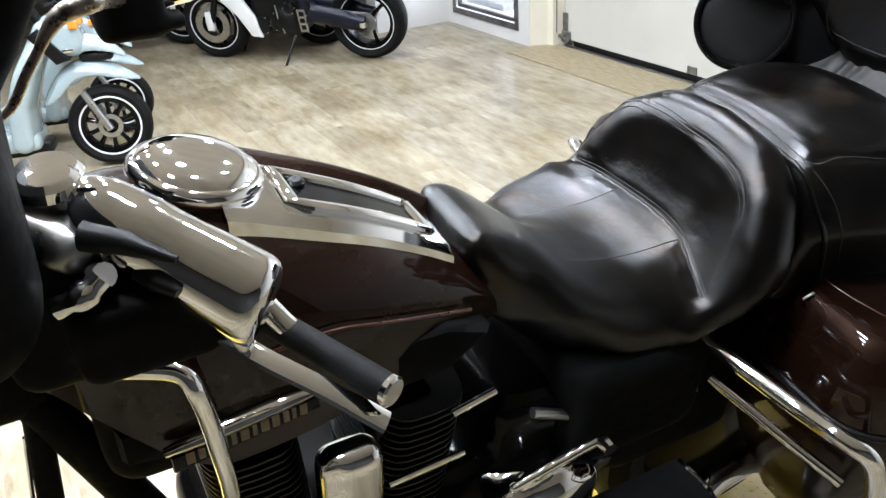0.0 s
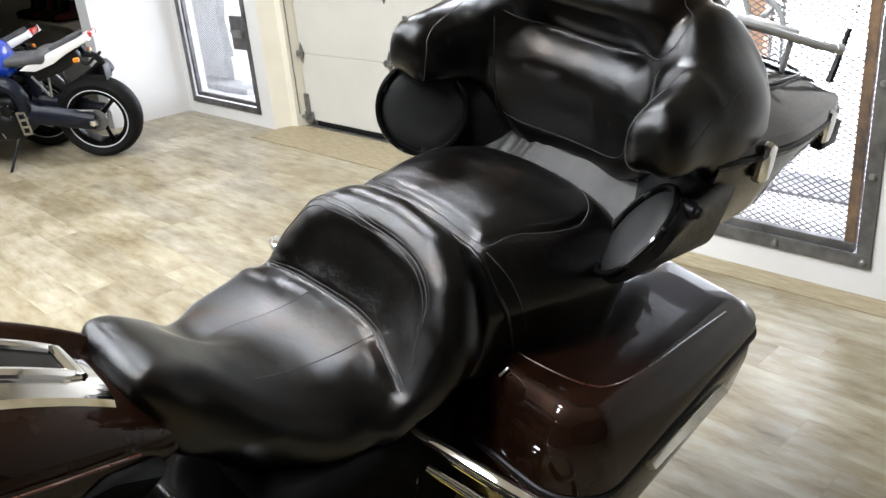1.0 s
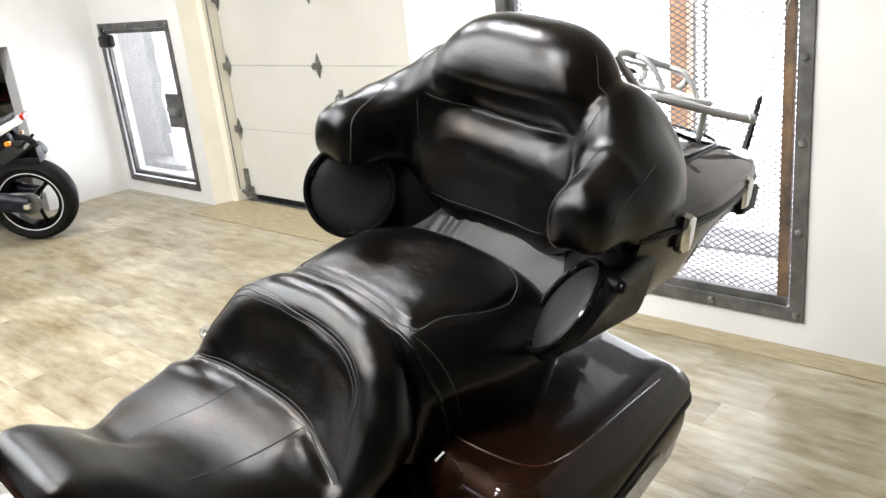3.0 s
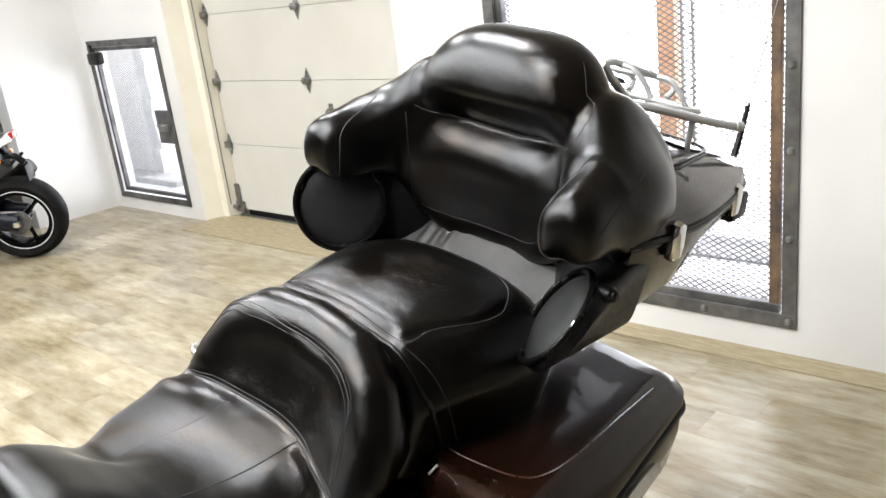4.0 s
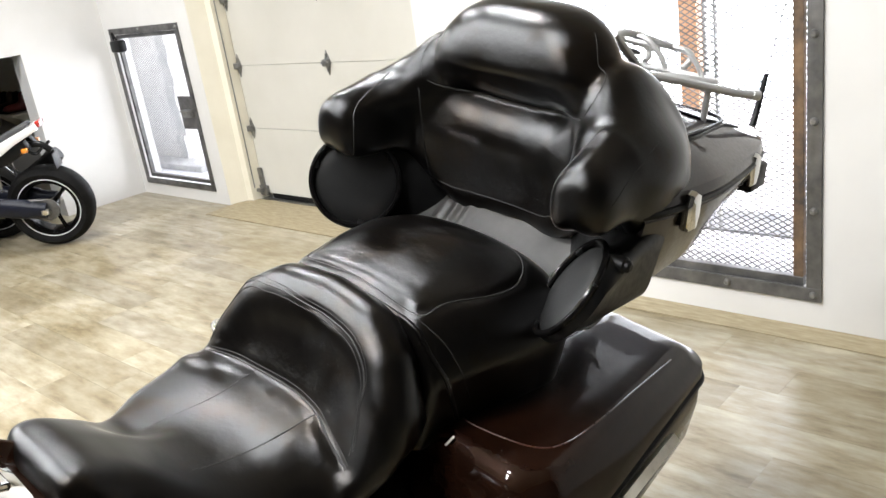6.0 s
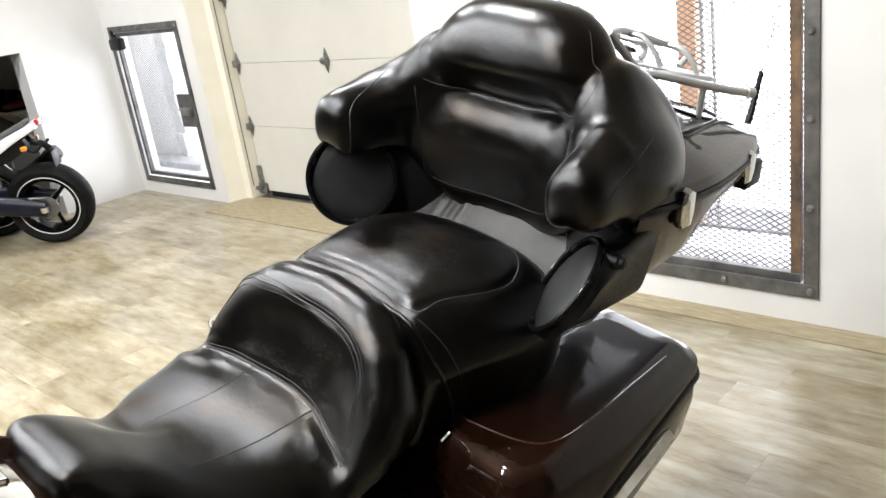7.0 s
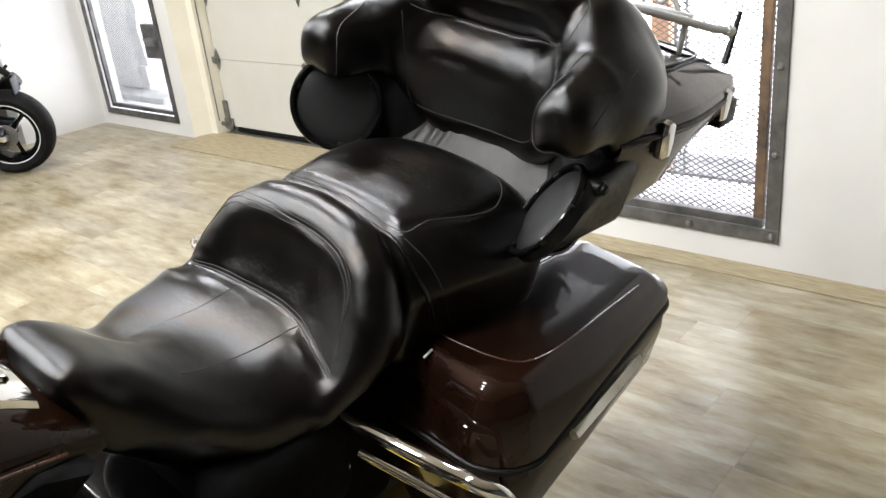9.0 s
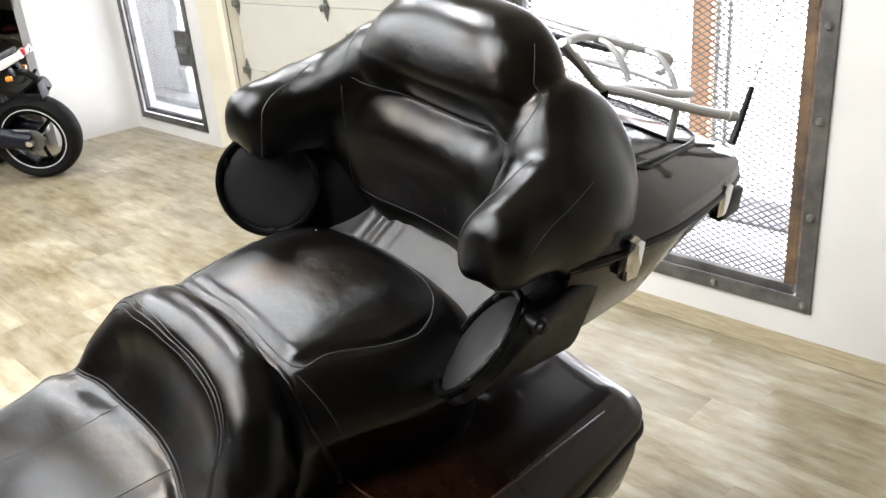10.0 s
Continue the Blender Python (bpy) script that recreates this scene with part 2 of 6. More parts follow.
def field_bm(f, lo, hi, step):
    """The zero surface of f, as quads (surface nets)."""
    n = [int(math.ceil((hi[i] - lo[i]) / step)) + 1 for i in range(3)]
    ax = [lo[i] + step * np.arange(n[i]) for i in range(3)]
    d = f(np.stack(np.meshgrid(*ax, indexing="ij"), -1))
    inside = d < 0
    cells = [m - 1 for m in n]
    total, count = np.zeros((*cells, 3)), np.zeros(cells)
    corner = [(i, j, k) for i in (0, 1) for j in (0, 1) for k in (0, 1)]
    for a in corner:
        for axis in range(3):
            if a[axis]:
                continue
            b = tuple(v + (i == axis) for i, v in enumerate(a))
            sa = tuple(slice(v, v + c) for v, c in zip(a, cells))
            sb = tuple(slice(v, v + c) for v, c in zip(b, cells))
            da, db = d[sa], d[sb]
            cross = inside[sa] != inside[sb]
            t = np.where(cross, da / np.where(cross, da - db, 1), 0)
            for i in range(3):
                total[..., i] += cross * (a[i] + (t if i == axis else 0))
            count += cross
    used = count > 0
    index = np.full(cells, -1)
    index[used] = np.arange(used.sum())
    where = np.argwhere(used)
    verts = np.array(lo) + step * (where + total[used] / count[used][:, None])
    faces = []
    for axis in range(3):
        u, v = (axis + 1) % 3, (axis + 2) % 3
        sl0, sl1 = [slice(1, -1)] * 3, [slice(1, -1)] * 3
        sl0[axis], sl1[axis] = slice(0, -1), slice(1, None)
        a, b = inside[tuple(sl0)], inside[tuple(sl1)]
        for e in np.argwhere(a != b):
            base = e + 1
            base[axis] = e[axis]
            q = []
            for du, dv in ((1, 1), (0, 1), (0, 0), (1, 0)):
                c = base.copy()
                c[u] -= du
                c[v] -= dv
                q.append(index[tuple(c)])
            if min(q) >= 0:
                faces.append(q if a[tuple(e)] else q[::-1])
    return verts, faces


def soft_part(name, f, lo, hi, step, material, parent, label="", relax=2):
    verts, faces = field_bm(f, lo, hi, step)
    faces = np.array(faces)
    for _ in range(relax):
        s, c = np.zeros_like(verts), np.zeros(len(verts))
        for i in range(4):
            for j in (i - 1, (i + 1) % 4):
                np.add.at(s, faces[:, i], verts[faces[:, j]])
                np.add.at(c, faces[:, i], 1)
        verts = 0.5 * verts + 0.5 * s / np.maximum(c, 1)[:, None]
    me = bpy.data.meshes.new(name)
    me.from_pydata(verts.tolist(), [], faces.tolist())
    me.polygons.foreach_set("use_smooth", [True] * len(me.polygons))
    me.materials.append(material)
    ob = new(name, me)
    ob.parent = parent
    if label:
        ob["label"] = label
    return ob


def tree_of(ob):
    me = ob.data
    return BVHTree.FromPolygons([v.co.copy() for v in me.vertices], [tuple(p.vertices) for p in me.polygons])


def laid(tree, points, way, lift=0.0):
    """The points moved along the way until they meet the surface."""
    out, way = [], Vector(way).normalized()
    for p in points:
        hit = tree.ray_cast(Vector(p) - way, way)
        if hit[0] is not None:
            out.append(hit[0] + hit[1].normalized() * lift)
    return out


def turn_rows(rows):
    """A smooth function through (x, value) pairs."""
    xs, ys = np.array([r[0] for r in rows], float), np.array([r[1] for r in rows], float)
    m = np.gradient(ys, xs)

    def f(x):
        x = np.clip(x, xs[0], xs[-1])
        i = np.clip(np.searchsorted(xs, x) - 1, 0, len(xs) - 2)
        h = xs[i + 1] - xs[i]
        t = (x - xs[i]) / h
        return (2 * t**3 - 3 * t**2 + 1) * ys[i] + (t**3 - 2 * t**2 + t) * h * m[i] + (-2 * t**3 + 3 * t**2) * ys[i + 1] + (t**3 - t**2) * h * m[i + 1]
    return f


def step_up(a, b, x):
    t = np.clip((x - a) / (b - a), 0, 1)
    return t * t * (3 - 2 * t)

# ---- the room ----
WEST, NORTH, GATE_Y, DOOR_Y = -5.90, 3.68, 3.40, 3.93
EAST, SOUTH, FAR = 4.2, -4.4, -10.5
T = 0.2


def slab(name, lo, hi, material, label="", bevel=0.0):
    ob = new(name, mesh_of(box_bm(lo, hi, bevel), name, False))
    ob.data.materials.append(material)
    return tagged(ob, label or name.replace("_", " "), "wall", kind="structure")


def wall_bm(spans, axis, lo, hi):
    """Boxes (u0, u1, z0, z1) of one wall, joined."""
    bm = bmesh.new()
    for u0, u1, z0, z1 in spans:
        if axis == "y":
            box_bm((u0, lo, z0), (u1, hi, z1), 0, bm)
        else:
            box_bm((lo, u0, z0), (hi, u1, z1), 0, bm)
    return bm


def holed(u0, u1, z1, hu0, hu1, hz0, hz1):
    return [(u0, hu0, 0, z1), (hu1, u1, 0, z1), (hu0, hu1, 0, hz0), (hu0, hu1, hz1, z1)]


def structure(name, bm, material, label, category="wall"):
    ob = new(name, mesh_of(bm, name, False))
    ob.data.materials.append(material)
    return tagged(ob, label, category, kind="structure")


WIN = (-5.80, -4.715, 0.10, 1.42)
GATE = (-1.385, 0.05, 0.12, 2.10)
PIER_X = -4.56
structure("wall_north", wall_bm(holed(WEST - T, PIER_X, CEILING, WIN[0] + 0.03, WIN[1] - 0.03, WIN[2] + 0.03, WIN[3] - 0.03), "y", NORTH, NORTH + 0.13), WALL, "white painted wall with a low barred window")
structure("wall_north_gate", wall_bm(holed(-1.98, EAST + T, CEILING, GATE[0] + 0.05, GATE[1] - 0.05, GATE[2] + 0.05, GATE[3] - 0.05), "y", GATE_Y, GATE_Y + 0.13), WALL, "white painted wall round the mesh gate")
structure("wall_north_header", box_bm((PIER_X, NORTH, 2.35), (-1.98, NORTH + 0.13, CEILING)), WALL, "white wall over the garage door")
structure("jamb_west", prism_bm([(PIER_X - 0.12, NORTH + 0.13), (PIER_X, NORTH + 0.004), (PIER_X + 0.005, NORTH + 0.004), (-4.50, NORTH + 0.13), (-4.44, NORTH + 0.14), (-4.44, DOOR_Y + 0.1), (PIER_X - 0.12, DOOR_Y + 0.1)], "z", 0, 2.45), TRIM_CREAM, "cream painted door jamb", "jamb")
structure("jamb_east", box_bm((-1.98, GATE_Y + 0.13, 0), (-1.86, DOOR_Y + 0.1, 2.45)), TRIM_CREAM, "cream painted door jamb", "jamb")
structure("wall_west", wall_bm([(2.96, NORTH + 0.13, 0, CEILING), (SOUTH - T, 2.96, 1.34, CEILING)], "x", WEST - T, WEST), WALL, "white painted wall over a wide low opening")
structure("wall_far_west", wall_bm([(SOUTH - T, NORTH + 0.13, 0, CEILING)], "x", FAR - T, FAR), WALL, "plain wall of the adjoining room")
structure("wall_far_north", wall_bm([(FAR, WEST - T, 0, CEILING)], "y", NORTH, NORTH + 0.13), WALL, "white wall of the adjoining room")
# unseen walls added to close the room, blackened to deepen the reflections
structure("wall_south", wall_bm([(FAR - T, EAST + T, 0, CEILING)], "y", SOUTH - T, SOUTH), DIM, "unseen closing wall, near black to keep reflections dark")
structure("wall_east", wall_bm([(SOUTH, GATE_Y, 0, CEILING)], "x", EAST, EAST + T), DIM, "unseen closing wall, near black to keep reflections dark")
structure("ceiling", box_bm((FAR - T, SOUTH - T, CEILING), (EAST + T, NORTH + 0.13, CEILING + 0.15)), CEIL, "plain white ceiling", "ceiling")
structure("wall_over_door", box_bm((PIER_X - 0.12, NORTH + 0.132, 2.45), (-1.86, DOOR_Y + 0.2, CEILING + 0.15)), WALL, "white wall over the garage door bay")


# ---- garage door ----
SEAMS = (0.0, 0.565, 1.045, 1.53, 2.01, 2.4)
DOOR_X = (-4.44, -1.98)


def diamond_hinge(parent, x, z, y):
    bm = prism_bm([(x, z - 0.085), (x + 0.035, z), (x, z + 0.085), (x - 0.035, z)], "y", y - 0.006, y, 0.001)
    box_bm((x - 0.035, y - 0.03, z - 0.022), (x + 0.02, y - 0.005, z + 0.022), 0.004, bm)
    tube_bm([(x - 0.045, y - 0.02, z), (x + 0.03, y - 0.02, z)], 0.009, 10, bm)
    for dz in (-0.055, 0.055):
        tube_bm([(x, y - 0.004, z + dz), (x, y - 0.013, z + dz)], 0.007, 8, bm)
    part("hinge", bm, GALV, parent, "galvanised diamond-shaped steel hinge")


def garage_door():
    d = thing("garage_door", "closed cream sectional garage door with steel hinges and dark bottom seal", "garage door", kind="structure")
    for i, (z0, z1) in enumerate(zip(SEAMS, SEAMS[1:])):
        bm = box_bm((DOOR_X[0] + 0.004, DOOR_Y, z0 + (0.045 if i == 0 else 0.0012)), (DOOR_X[1] - 0.004, DOOR_Y + 0.045, z1 - 0.0012), 0.0025)
        part("door_section", bm, DOOR_PAINT, d, smooth=False)
    part("backing", box_bm((DOOR_X[0] - 0.05, DOOR_Y + 0.046, 0.0), (DOOR_X[1] + 0.05, DOOR_Y + 0.06, 2.45)), DOOR_PAINT, d, smooth=False)
    part("bottom_seal", box_bm((DOOR_X[0] + 0.12, DOOR_Y - 0.006, 0.006), (DOOR_X[1] - 0.01, DOOR_Y + 0.04, 0.045), 0.006), RUBBER, d, "black rubber bottom seal")
    part("threshold_strip", box_bm((DOOR_X[0] + 0.03, DOOR_Y - 0.05, 0.002), (DOOR_X[1], DOOR_Y - 0.012, 0.010), 0.002), SATIN, d, "bright metal threshold strip")
    for z in SEAMS[1:5]:
        diamond_hinge(d, DOOR_X[0] + 0.035, z, DOOR_Y - 0.002)
        diamond_hinge(d, -3.36, z, DOOR_Y - 0.002)
    bm = box_bm((DOOR_X[0] - 0.03, DOOR_Y - 0.075, 0.10), (DOOR_X[0] - 0.022, DOOR_Y - 0.02, 2.4), 0.001)
    box_bm((DOOR_X[0] - 0.03, DOOR_Y - 0.081, 0.10), (DOOR_X[0] + 0.008, DOOR_Y - 0.075, 2.4), 0.001, bm)
    part("track", bm, GALV, d, "galvanised door track")
    bm = box_bm((DOOR_X[0] - 0.045, DOOR_Y - 0.09, 0.02), (DOOR_X[0] - 0.02, DOOR_Y - 0.02, 0.30), 0.003)
    box_bm((DOOR_X[0] - 0.02, DOOR_Y - 0.03, 0.03), (DOOR_X[0] + 0.09, DOOR_Y - 0.004, 0.11), 0.004, bm)
    box_bm((DOOR_X[0] - 0.0, DOOR_Y - 0.02, 0.11), (DOOR_X[0] + 0.05, DOOR_Y - 0.004, 0.25), 0.003, bm)
    tube_bm([(DOOR_X[0] - 0.05, DOOR_Y - 0.05, 0.075), (DOOR_X[0] + 0.06, DOOR_Y - 0.05, 0.075)], 0.016, 12, bm)
    part("bottom_bracket", bm, GALV, d, "galvanised bottom roller bracket")
    hx = -3.17
    bm = tube_bm(spline([(hx, DOOR_Y - 0.004, 0.86), (hx, DOOR_Y - 0.05, 0.84), (hx, DOOR_Y - 0.05, 0.74), (hx, DOOR_Y - 0.004, 0.72)], 16), 0.008, 8)
    box_bm((hx - 0.02, DOOR_Y - 0.006, 0.69), (hx + 0.02, DOOR_Y, 0.89), 0.002, bm)
    part("pull_handle", bm, GALV, d, "small steel pull handle")
    part("corner_bracket", box_bm((-3.05, DOOR_Y - 0.015, 0.05), (-2.97, DOOR_Y, 0.10), 0.003), GALV, d)


garage_door()


# ---- mesh windows ----
def expanded_mesh(x0, x1, z0, z1, y, dx, dz, wide):
    """Slanted strands crossing to a lozenge net, cut to the opening."""
    bm = bmesh.new()
    k = dz / dx
    n = int((x1 - x0 + (z1 - z0) / k) / dx) + 2
    for sign in (1, -1):
        for i in range(-int((z1 - z0) / dz) - 2, n):
            c = i * dx
            # strand x = x0 + c + u, z = z0 + k*u (or mirrored)
            u0, u1 = max(0.0, -c), min((z1 - z0) / k, (x1 - x0) - c)
            if u1 - u0 < 0.004:
                continue
            a, b = (x0 + c + u0, z0 + k * u0), (x0 + c + u1, z0 + k * u1)
            if sign < 0:
                a, b = (a[0], z1 - (a[1] - z0)), (b[0], z1 - (b[1] - z0))
            d = Vector((b[0] - a[0], 0, b[1] - a[1])).normalized()
            s = Vector((-d.z, 0, d.x)) * wide
            off = Vector((0, 0.002 * sign, 0))
            A, B = Vector((a[0], y, a[1])) + off, Vector((b[0], y, b[1])) + off
            vs = [bm.verts.new(v) for v in (A - s, A + s, B + s, B - s)]
            ws = [bm.verts.new(v.co + Vector((0, 0.0035, 0))) for v in vs]
            bm.faces.new(vs)
            bm.faces.new(ws[::-1])
            for q in range(4):
                bm.faces.new((vs[q], ws[q], ws[(q + 1) % 4], vs[(q + 1) % 4]))
    return bm


def mesh_window(name, rect, y, bar, label, cell, strand, bolts, inner=0.0):
    x0, x1, z0, z1 = rect
    w = thing(name, label, "window", kind="structure")
    for lo, hi in (((x0, z0), (x1, z0 + bar)), ((x0, z1 - bar), (x1, z1)), ((x0, z0 + bar), (x0 + bar, z1 - bar)), ((x1 - bar, z0 + bar), (x1, z1 - bar))):
        part("frame_bar", box_bm((lo[0], y - 0.012, lo[1]), (hi[0], y - 0.002, hi[1]), 0.002), STEEL, w, "dark steel frame bar", smooth=False)
    i = bar + 0.004
    f = inner or 0.03
    xr = x1 - i - (0.016 if inner else 0.008)
    n = bar - 0.008 if inner else i
    rust = [STEEL, STEEL, STEEL, RUSTY if inner else STEEL]
    for lo, hi in (((x0 + n, z0 + n), (xr, z0 + n + f)), ((x0 + n, z1 - n - f), (xr, z1 - n)), ((x0 + n, z0 + n + f), (x0 + n + f, z1 - n - f)), ((xr - f, z0 + n + f), (xr, z1 - n - f))):
        part("gate_frame", box_bm((lo[0], y + 0.012, lo[1]), (hi[0], y + 0.045, hi[1]), 0.003), rust.pop(0), w, "worn steel inner frame", smooth=False)
    part("expanded_mesh", expanded_mesh(x0 + bar, x1 - bar, z0 + bar, z1 - bar, y + 0.048, *cell, strand), STEEL if inner else GALV, w, "expanded metal mesh", smooth=False)
    for bx, bz in bolts:
        part("bolt", lathe_bm([(0.0, -0.026), (0.008, -0.026), (0.013, -0.021), (0.016, -0.0125), (0.016, -0.012)], "y", (bx, y, bz), 12), GALV, w)
    return w


w1 = mesh_window("window_1", WIN, NORTH, 0.05, "low window with a dark steel frame, hinged mesh gate and lock", (0.04, 0.02), 0.0009, [(WIN[0] + 0.5, WIN[3] - 0.025), (WIN[1] - 0.02, WIN[3] - 0.03)])
part("lock_plate", box_bm((WIN[1] - 0.27, NORTH + 0.005, 0.60), (WIN[1] - 0.06, NORTH + 0.04, 0.86), 0.003), STEEL, w1, "dark steel lock plate", smooth=False)
bm = box_bm((WIN[1] - 0.19, NORTH - 0.03, 0.70), (WIN[1] - 0.05, NORTH + 0.006, 0.76), 0.004)
tube_bm([(WIN[1] - 0.2, NORTH - 0.035, 0.75), (WIN[1] - 0.04, NORTH - 0.035, 0.75)], 0.012, 10, bm)
part("slide_bolt", bm, GALV, w1, "galvanised sliding bolt")
bm = box_bm((WIN[0] + 0.05, NORTH - 0.06, WIN[3] - 0.19), (WIN[0] + 0.22, NORTH + 0.01, WIN[3] - 0.09), 0.02)
tube_bm(spline([(WIN[0] + 0.1, NORTH - 0.03, WIN[3] - 0.1), (WIN[0] + 0.13, NORTH - 0.05, WIN[3] - 0.03), (WIN[0] + 0.15, NORTH - 0.03, WIN[3] - 0.1)], 12), 0.008, 8, bm)
part("padlock", bm, BLACK_PLASTIC, w1, "black padlock hung in the corner")

gate_bolts = [(0.02, z) for z in (0.50, 0.85, 1.17, 1.5, 1.83)] + [(x, 0.15) for x in (0.02, -0.335, -0.70, -1.05)] + [(-1.355, z) for z in (0.5, 0.85, 1.17, 1.5)]
w2 = mesh_window("window_2", GATE, GATE_Y, 0.058, "large opening with a bolted dark steel frame and mesh", (0.043, 0.0245), 0.0022, gate_bolts, 0.04)
part("centre_post", box_bm((-1.03, 4.38, 0.0), (-0.93, 4.46, 2.6), 0.003), TERRA, w2, "orange-brown post behind the mesh", smooth=False)
for k in range(2):
    part("lattice_post", box_bm((-0.90 + 0.06 * k, 4.38, 0.0), (-0.885 + 0.06 * k, 4.40, 2.6), 0.002), GALV, w2, smooth=False)
part("lattice", expanded_mesh(-0.90, -0.82, 0.0, 2.5, 4.39, 0.03, 0.03, 0.002), GALV, w2, "grey lattice beside the post", smooth=False)
PALE_STONE = surface("pale_masonry", (0.42, 0.42, 0.41), (0.62, 0.615, 0.60), 9, (0.75, 0.9), bump=0.5, grain=50, distance=0.006)
structure("outer_wall", box_bm((-12.0, 4.6, -0.03), (-6.74, 4.8, 2.4)), WALL, "white outer wall seen through the mesh", "wall")
rng = random.Random(4)
bm = bmesh.new()
for k in range(24):
    box_bm((-6.738, 4.55 + 0.03 * rng.random(), -0.03 + 0.1 * k), (-6.60 + 0.03 * rng.random() + 0.0022 * k, 4.80, 0.068 + 0.1 * k), 0.006, bm)
structure("rough_wall_end", bm, PALE_STONE, "rough grey masonry end of the outer wall", "wall")
structure("outer_sill", box_bm((-7.15, 4.35, -0.03), (-6.05, 4.60, 0.03), 0.01), CONCRETE, "rough grey sill", "sill")

# ---- outside ----
WET_CONCRETE = surface("wet_concrete", (0.06, 0.062, 0.065), (0.22, 0.225, 0.23), 5, (0.5, 0.8), bump=0.3, grain=30)
OUT_WHITE = emitter("white_daylight", (0.93, 0.96, 1.0), 6.0)
bd = new("backdrop", mesh_of(box_bm((-40, 8.0, -1.0), (12, 8.05, 5)), "backdrop", False))
bd.data.materials.append(OUT_WHITE)
tagged(bd, "bright overcast daylight outside", "backdrop", kind="structure")
structure("ground", box_bm((-60, DOOR_Y + 0.12, -0.5), (60, 60, -0.03)), SNOW, "snow-covered ground outside", "ground")
structure("kerb_patch", box_bm((-3.0, 4.42, -0.03), (1.5, 4.75, -0.015)), WET_CONCRETE, "bare grey concrete strip in the snow", "pavement")

# ---- the touring motorcycle ----
LIFT = 0.08
BIKE = pose(-0.103, 0, LIFT, 0, 11, 0)
bike = thing("touring_motorcycle", "black and dark brown touring motorcycle leaning on a low lift", "motorcycle", BIKE)

# rider's seat: outline and crown along its length
seat_w = turn_rows([(0.490, 0.030), (0.495, 0.052), (0.507, 0.075), (0.525, 0.092), (0.545, 0.104), (0.60, 0.125), (0.68, 0.185), (0.76, 0.245), (0.85, 0.272), (0.95, 0.272), (1.02, 0.25), (1.06, 0.225)])
seat_z = turn_rows([(0.490, 0.98), (0.495, 0.998), (0.507, 1.013), (0.53, 1.024), (0.56, 1.018), (0.62, 0.982), (0.70, 0.924), (0.78, 0.897), (0.84, 0.892), (0.90, 0.901), (0.928, 0.912), (0.95, 0.945), (0.975, 0.999), (1.0, 1.036), (1.03, 1.053), (1.075, 1.045), (1.13, 1.01)])
seat_b = turn_rows([(0.49, 0.95), (0.505, 0.93), (0.56, 0.87), (0.65, 0.775), (0.76, 0.72), (0.84, 0.72), (0.92, 0.765), (1.0, 0.83), (1.06, 0.87)])
SEAT_MID = -0.02
BOLSTER = [(0.0, 1.027, 1.026, 0.042), (0.10, 1.022, 1.012, 0.042), (0.155, 1.006, 0.982, 0.041), (0.190, 0.972, 0.925, 0.036), (0.200, 0.925, 0.86, 0.026), (0.195, 0.87, 0.81, 0.01)]
CROSS = [(-0.225, 0.915, 0.90), (-0.18, 0.924, 0.905), (-0.08, 0.928, 0.91), (0.0, 0.926, 0.912), (0.062, 0.917, 0.907), (0.11, 0.902, 0.888), (0.16, 0.890, 0.862)]
WELT = [(-0.232, 0.955, 0.90), (-0.212, 0.984, 0.965), (-0.175, 1.001, 1.012), (-0.10, 0.998, 1.036), (-0.03, 0.990, 1.042), (0.03, 0.983, 1.042), (0.08, 0.972, 1.038), (0.115, 0.963, 1.022), (0.142, 0.955, 0.985), (0.15, 0.948, 0.93), (0.16, 0.915, 0.882)]


def d_both(a, b, k):
    """Soft intersection."""
    return -d_cup(-a, -b, k)


def d_line(p, points):
    """Distance to a line of points."""
    d = None
    for a, b in zip(points, points[1:]):
        e = d_rod(p, a, b, 0.0)
        d = e if d is None else np.minimum(d, e)
    return d


def d_rider(p):
    x, y, z = p[..., 0] - SEAT_MID, p[..., 1], p[..., 2]
    side = np.maximum(np.abs(x) - 0.06, 0)
    fall = np.where(x > 0, 3.6, 0.35 + 3.6 * step_up(0.88, 0.98, y)) * side ** 2 * step_up(0.55, 0.80, y)
    fall = fall + 0.024 * np.exp(-((y - 0.685) / 0.065) ** 2) * step_up(0.02, 0.10, -x)
    slope = np.where(y > 0.93, 0.55, 0.8)
    top = (z - seat_z(y + np.where(x > 0, 0.9, 0.35) * x * x) + fall) * slope
    nose = step_up(0.62, 0.50, y)
    d = d_both(top, (np.abs(x) - seat_w(y) + 0.018 * step_up(0.0, 0.15, x) * step_up(0.7, 0.85, y) + (0.62 + 0.4 * step_up(0.84, 0.95, y)) * np.maximum(0.885 - z, 0)) * 0.8, 0.075 - 0.045 * nose - 0.03 * step_up(0.0, 0.1, -x) * (1 - nose))
    d = d_both(d, (seat_b(y) - z) * 0.8, 0.03)
    d = d_both(d, y - 1.066, 0.03)
    d = d_both(d, 0.505 - y + 0.10 * np.maximum(1.0 - z, 0), 0.03)
    q = np.stack([np.abs(x), y, z], -1)
    roll = None
    for a, b in zip(BOLSTER, BOLSTER[1:]):
        e = d_rod(q, a[:3], b[:3], a[3], b[3])
        roll = e if roll is None else np.minimum(roll, e)
    d = d_cup(d, roll, 0.045)
    d = d + 0.0045 * np.exp(-(d_line(p, CROSS) / 0.0075) ** 2)
    return d + 0.0035 * np.exp(-(d_line(p, WELT) / 0.0065) ** 2)


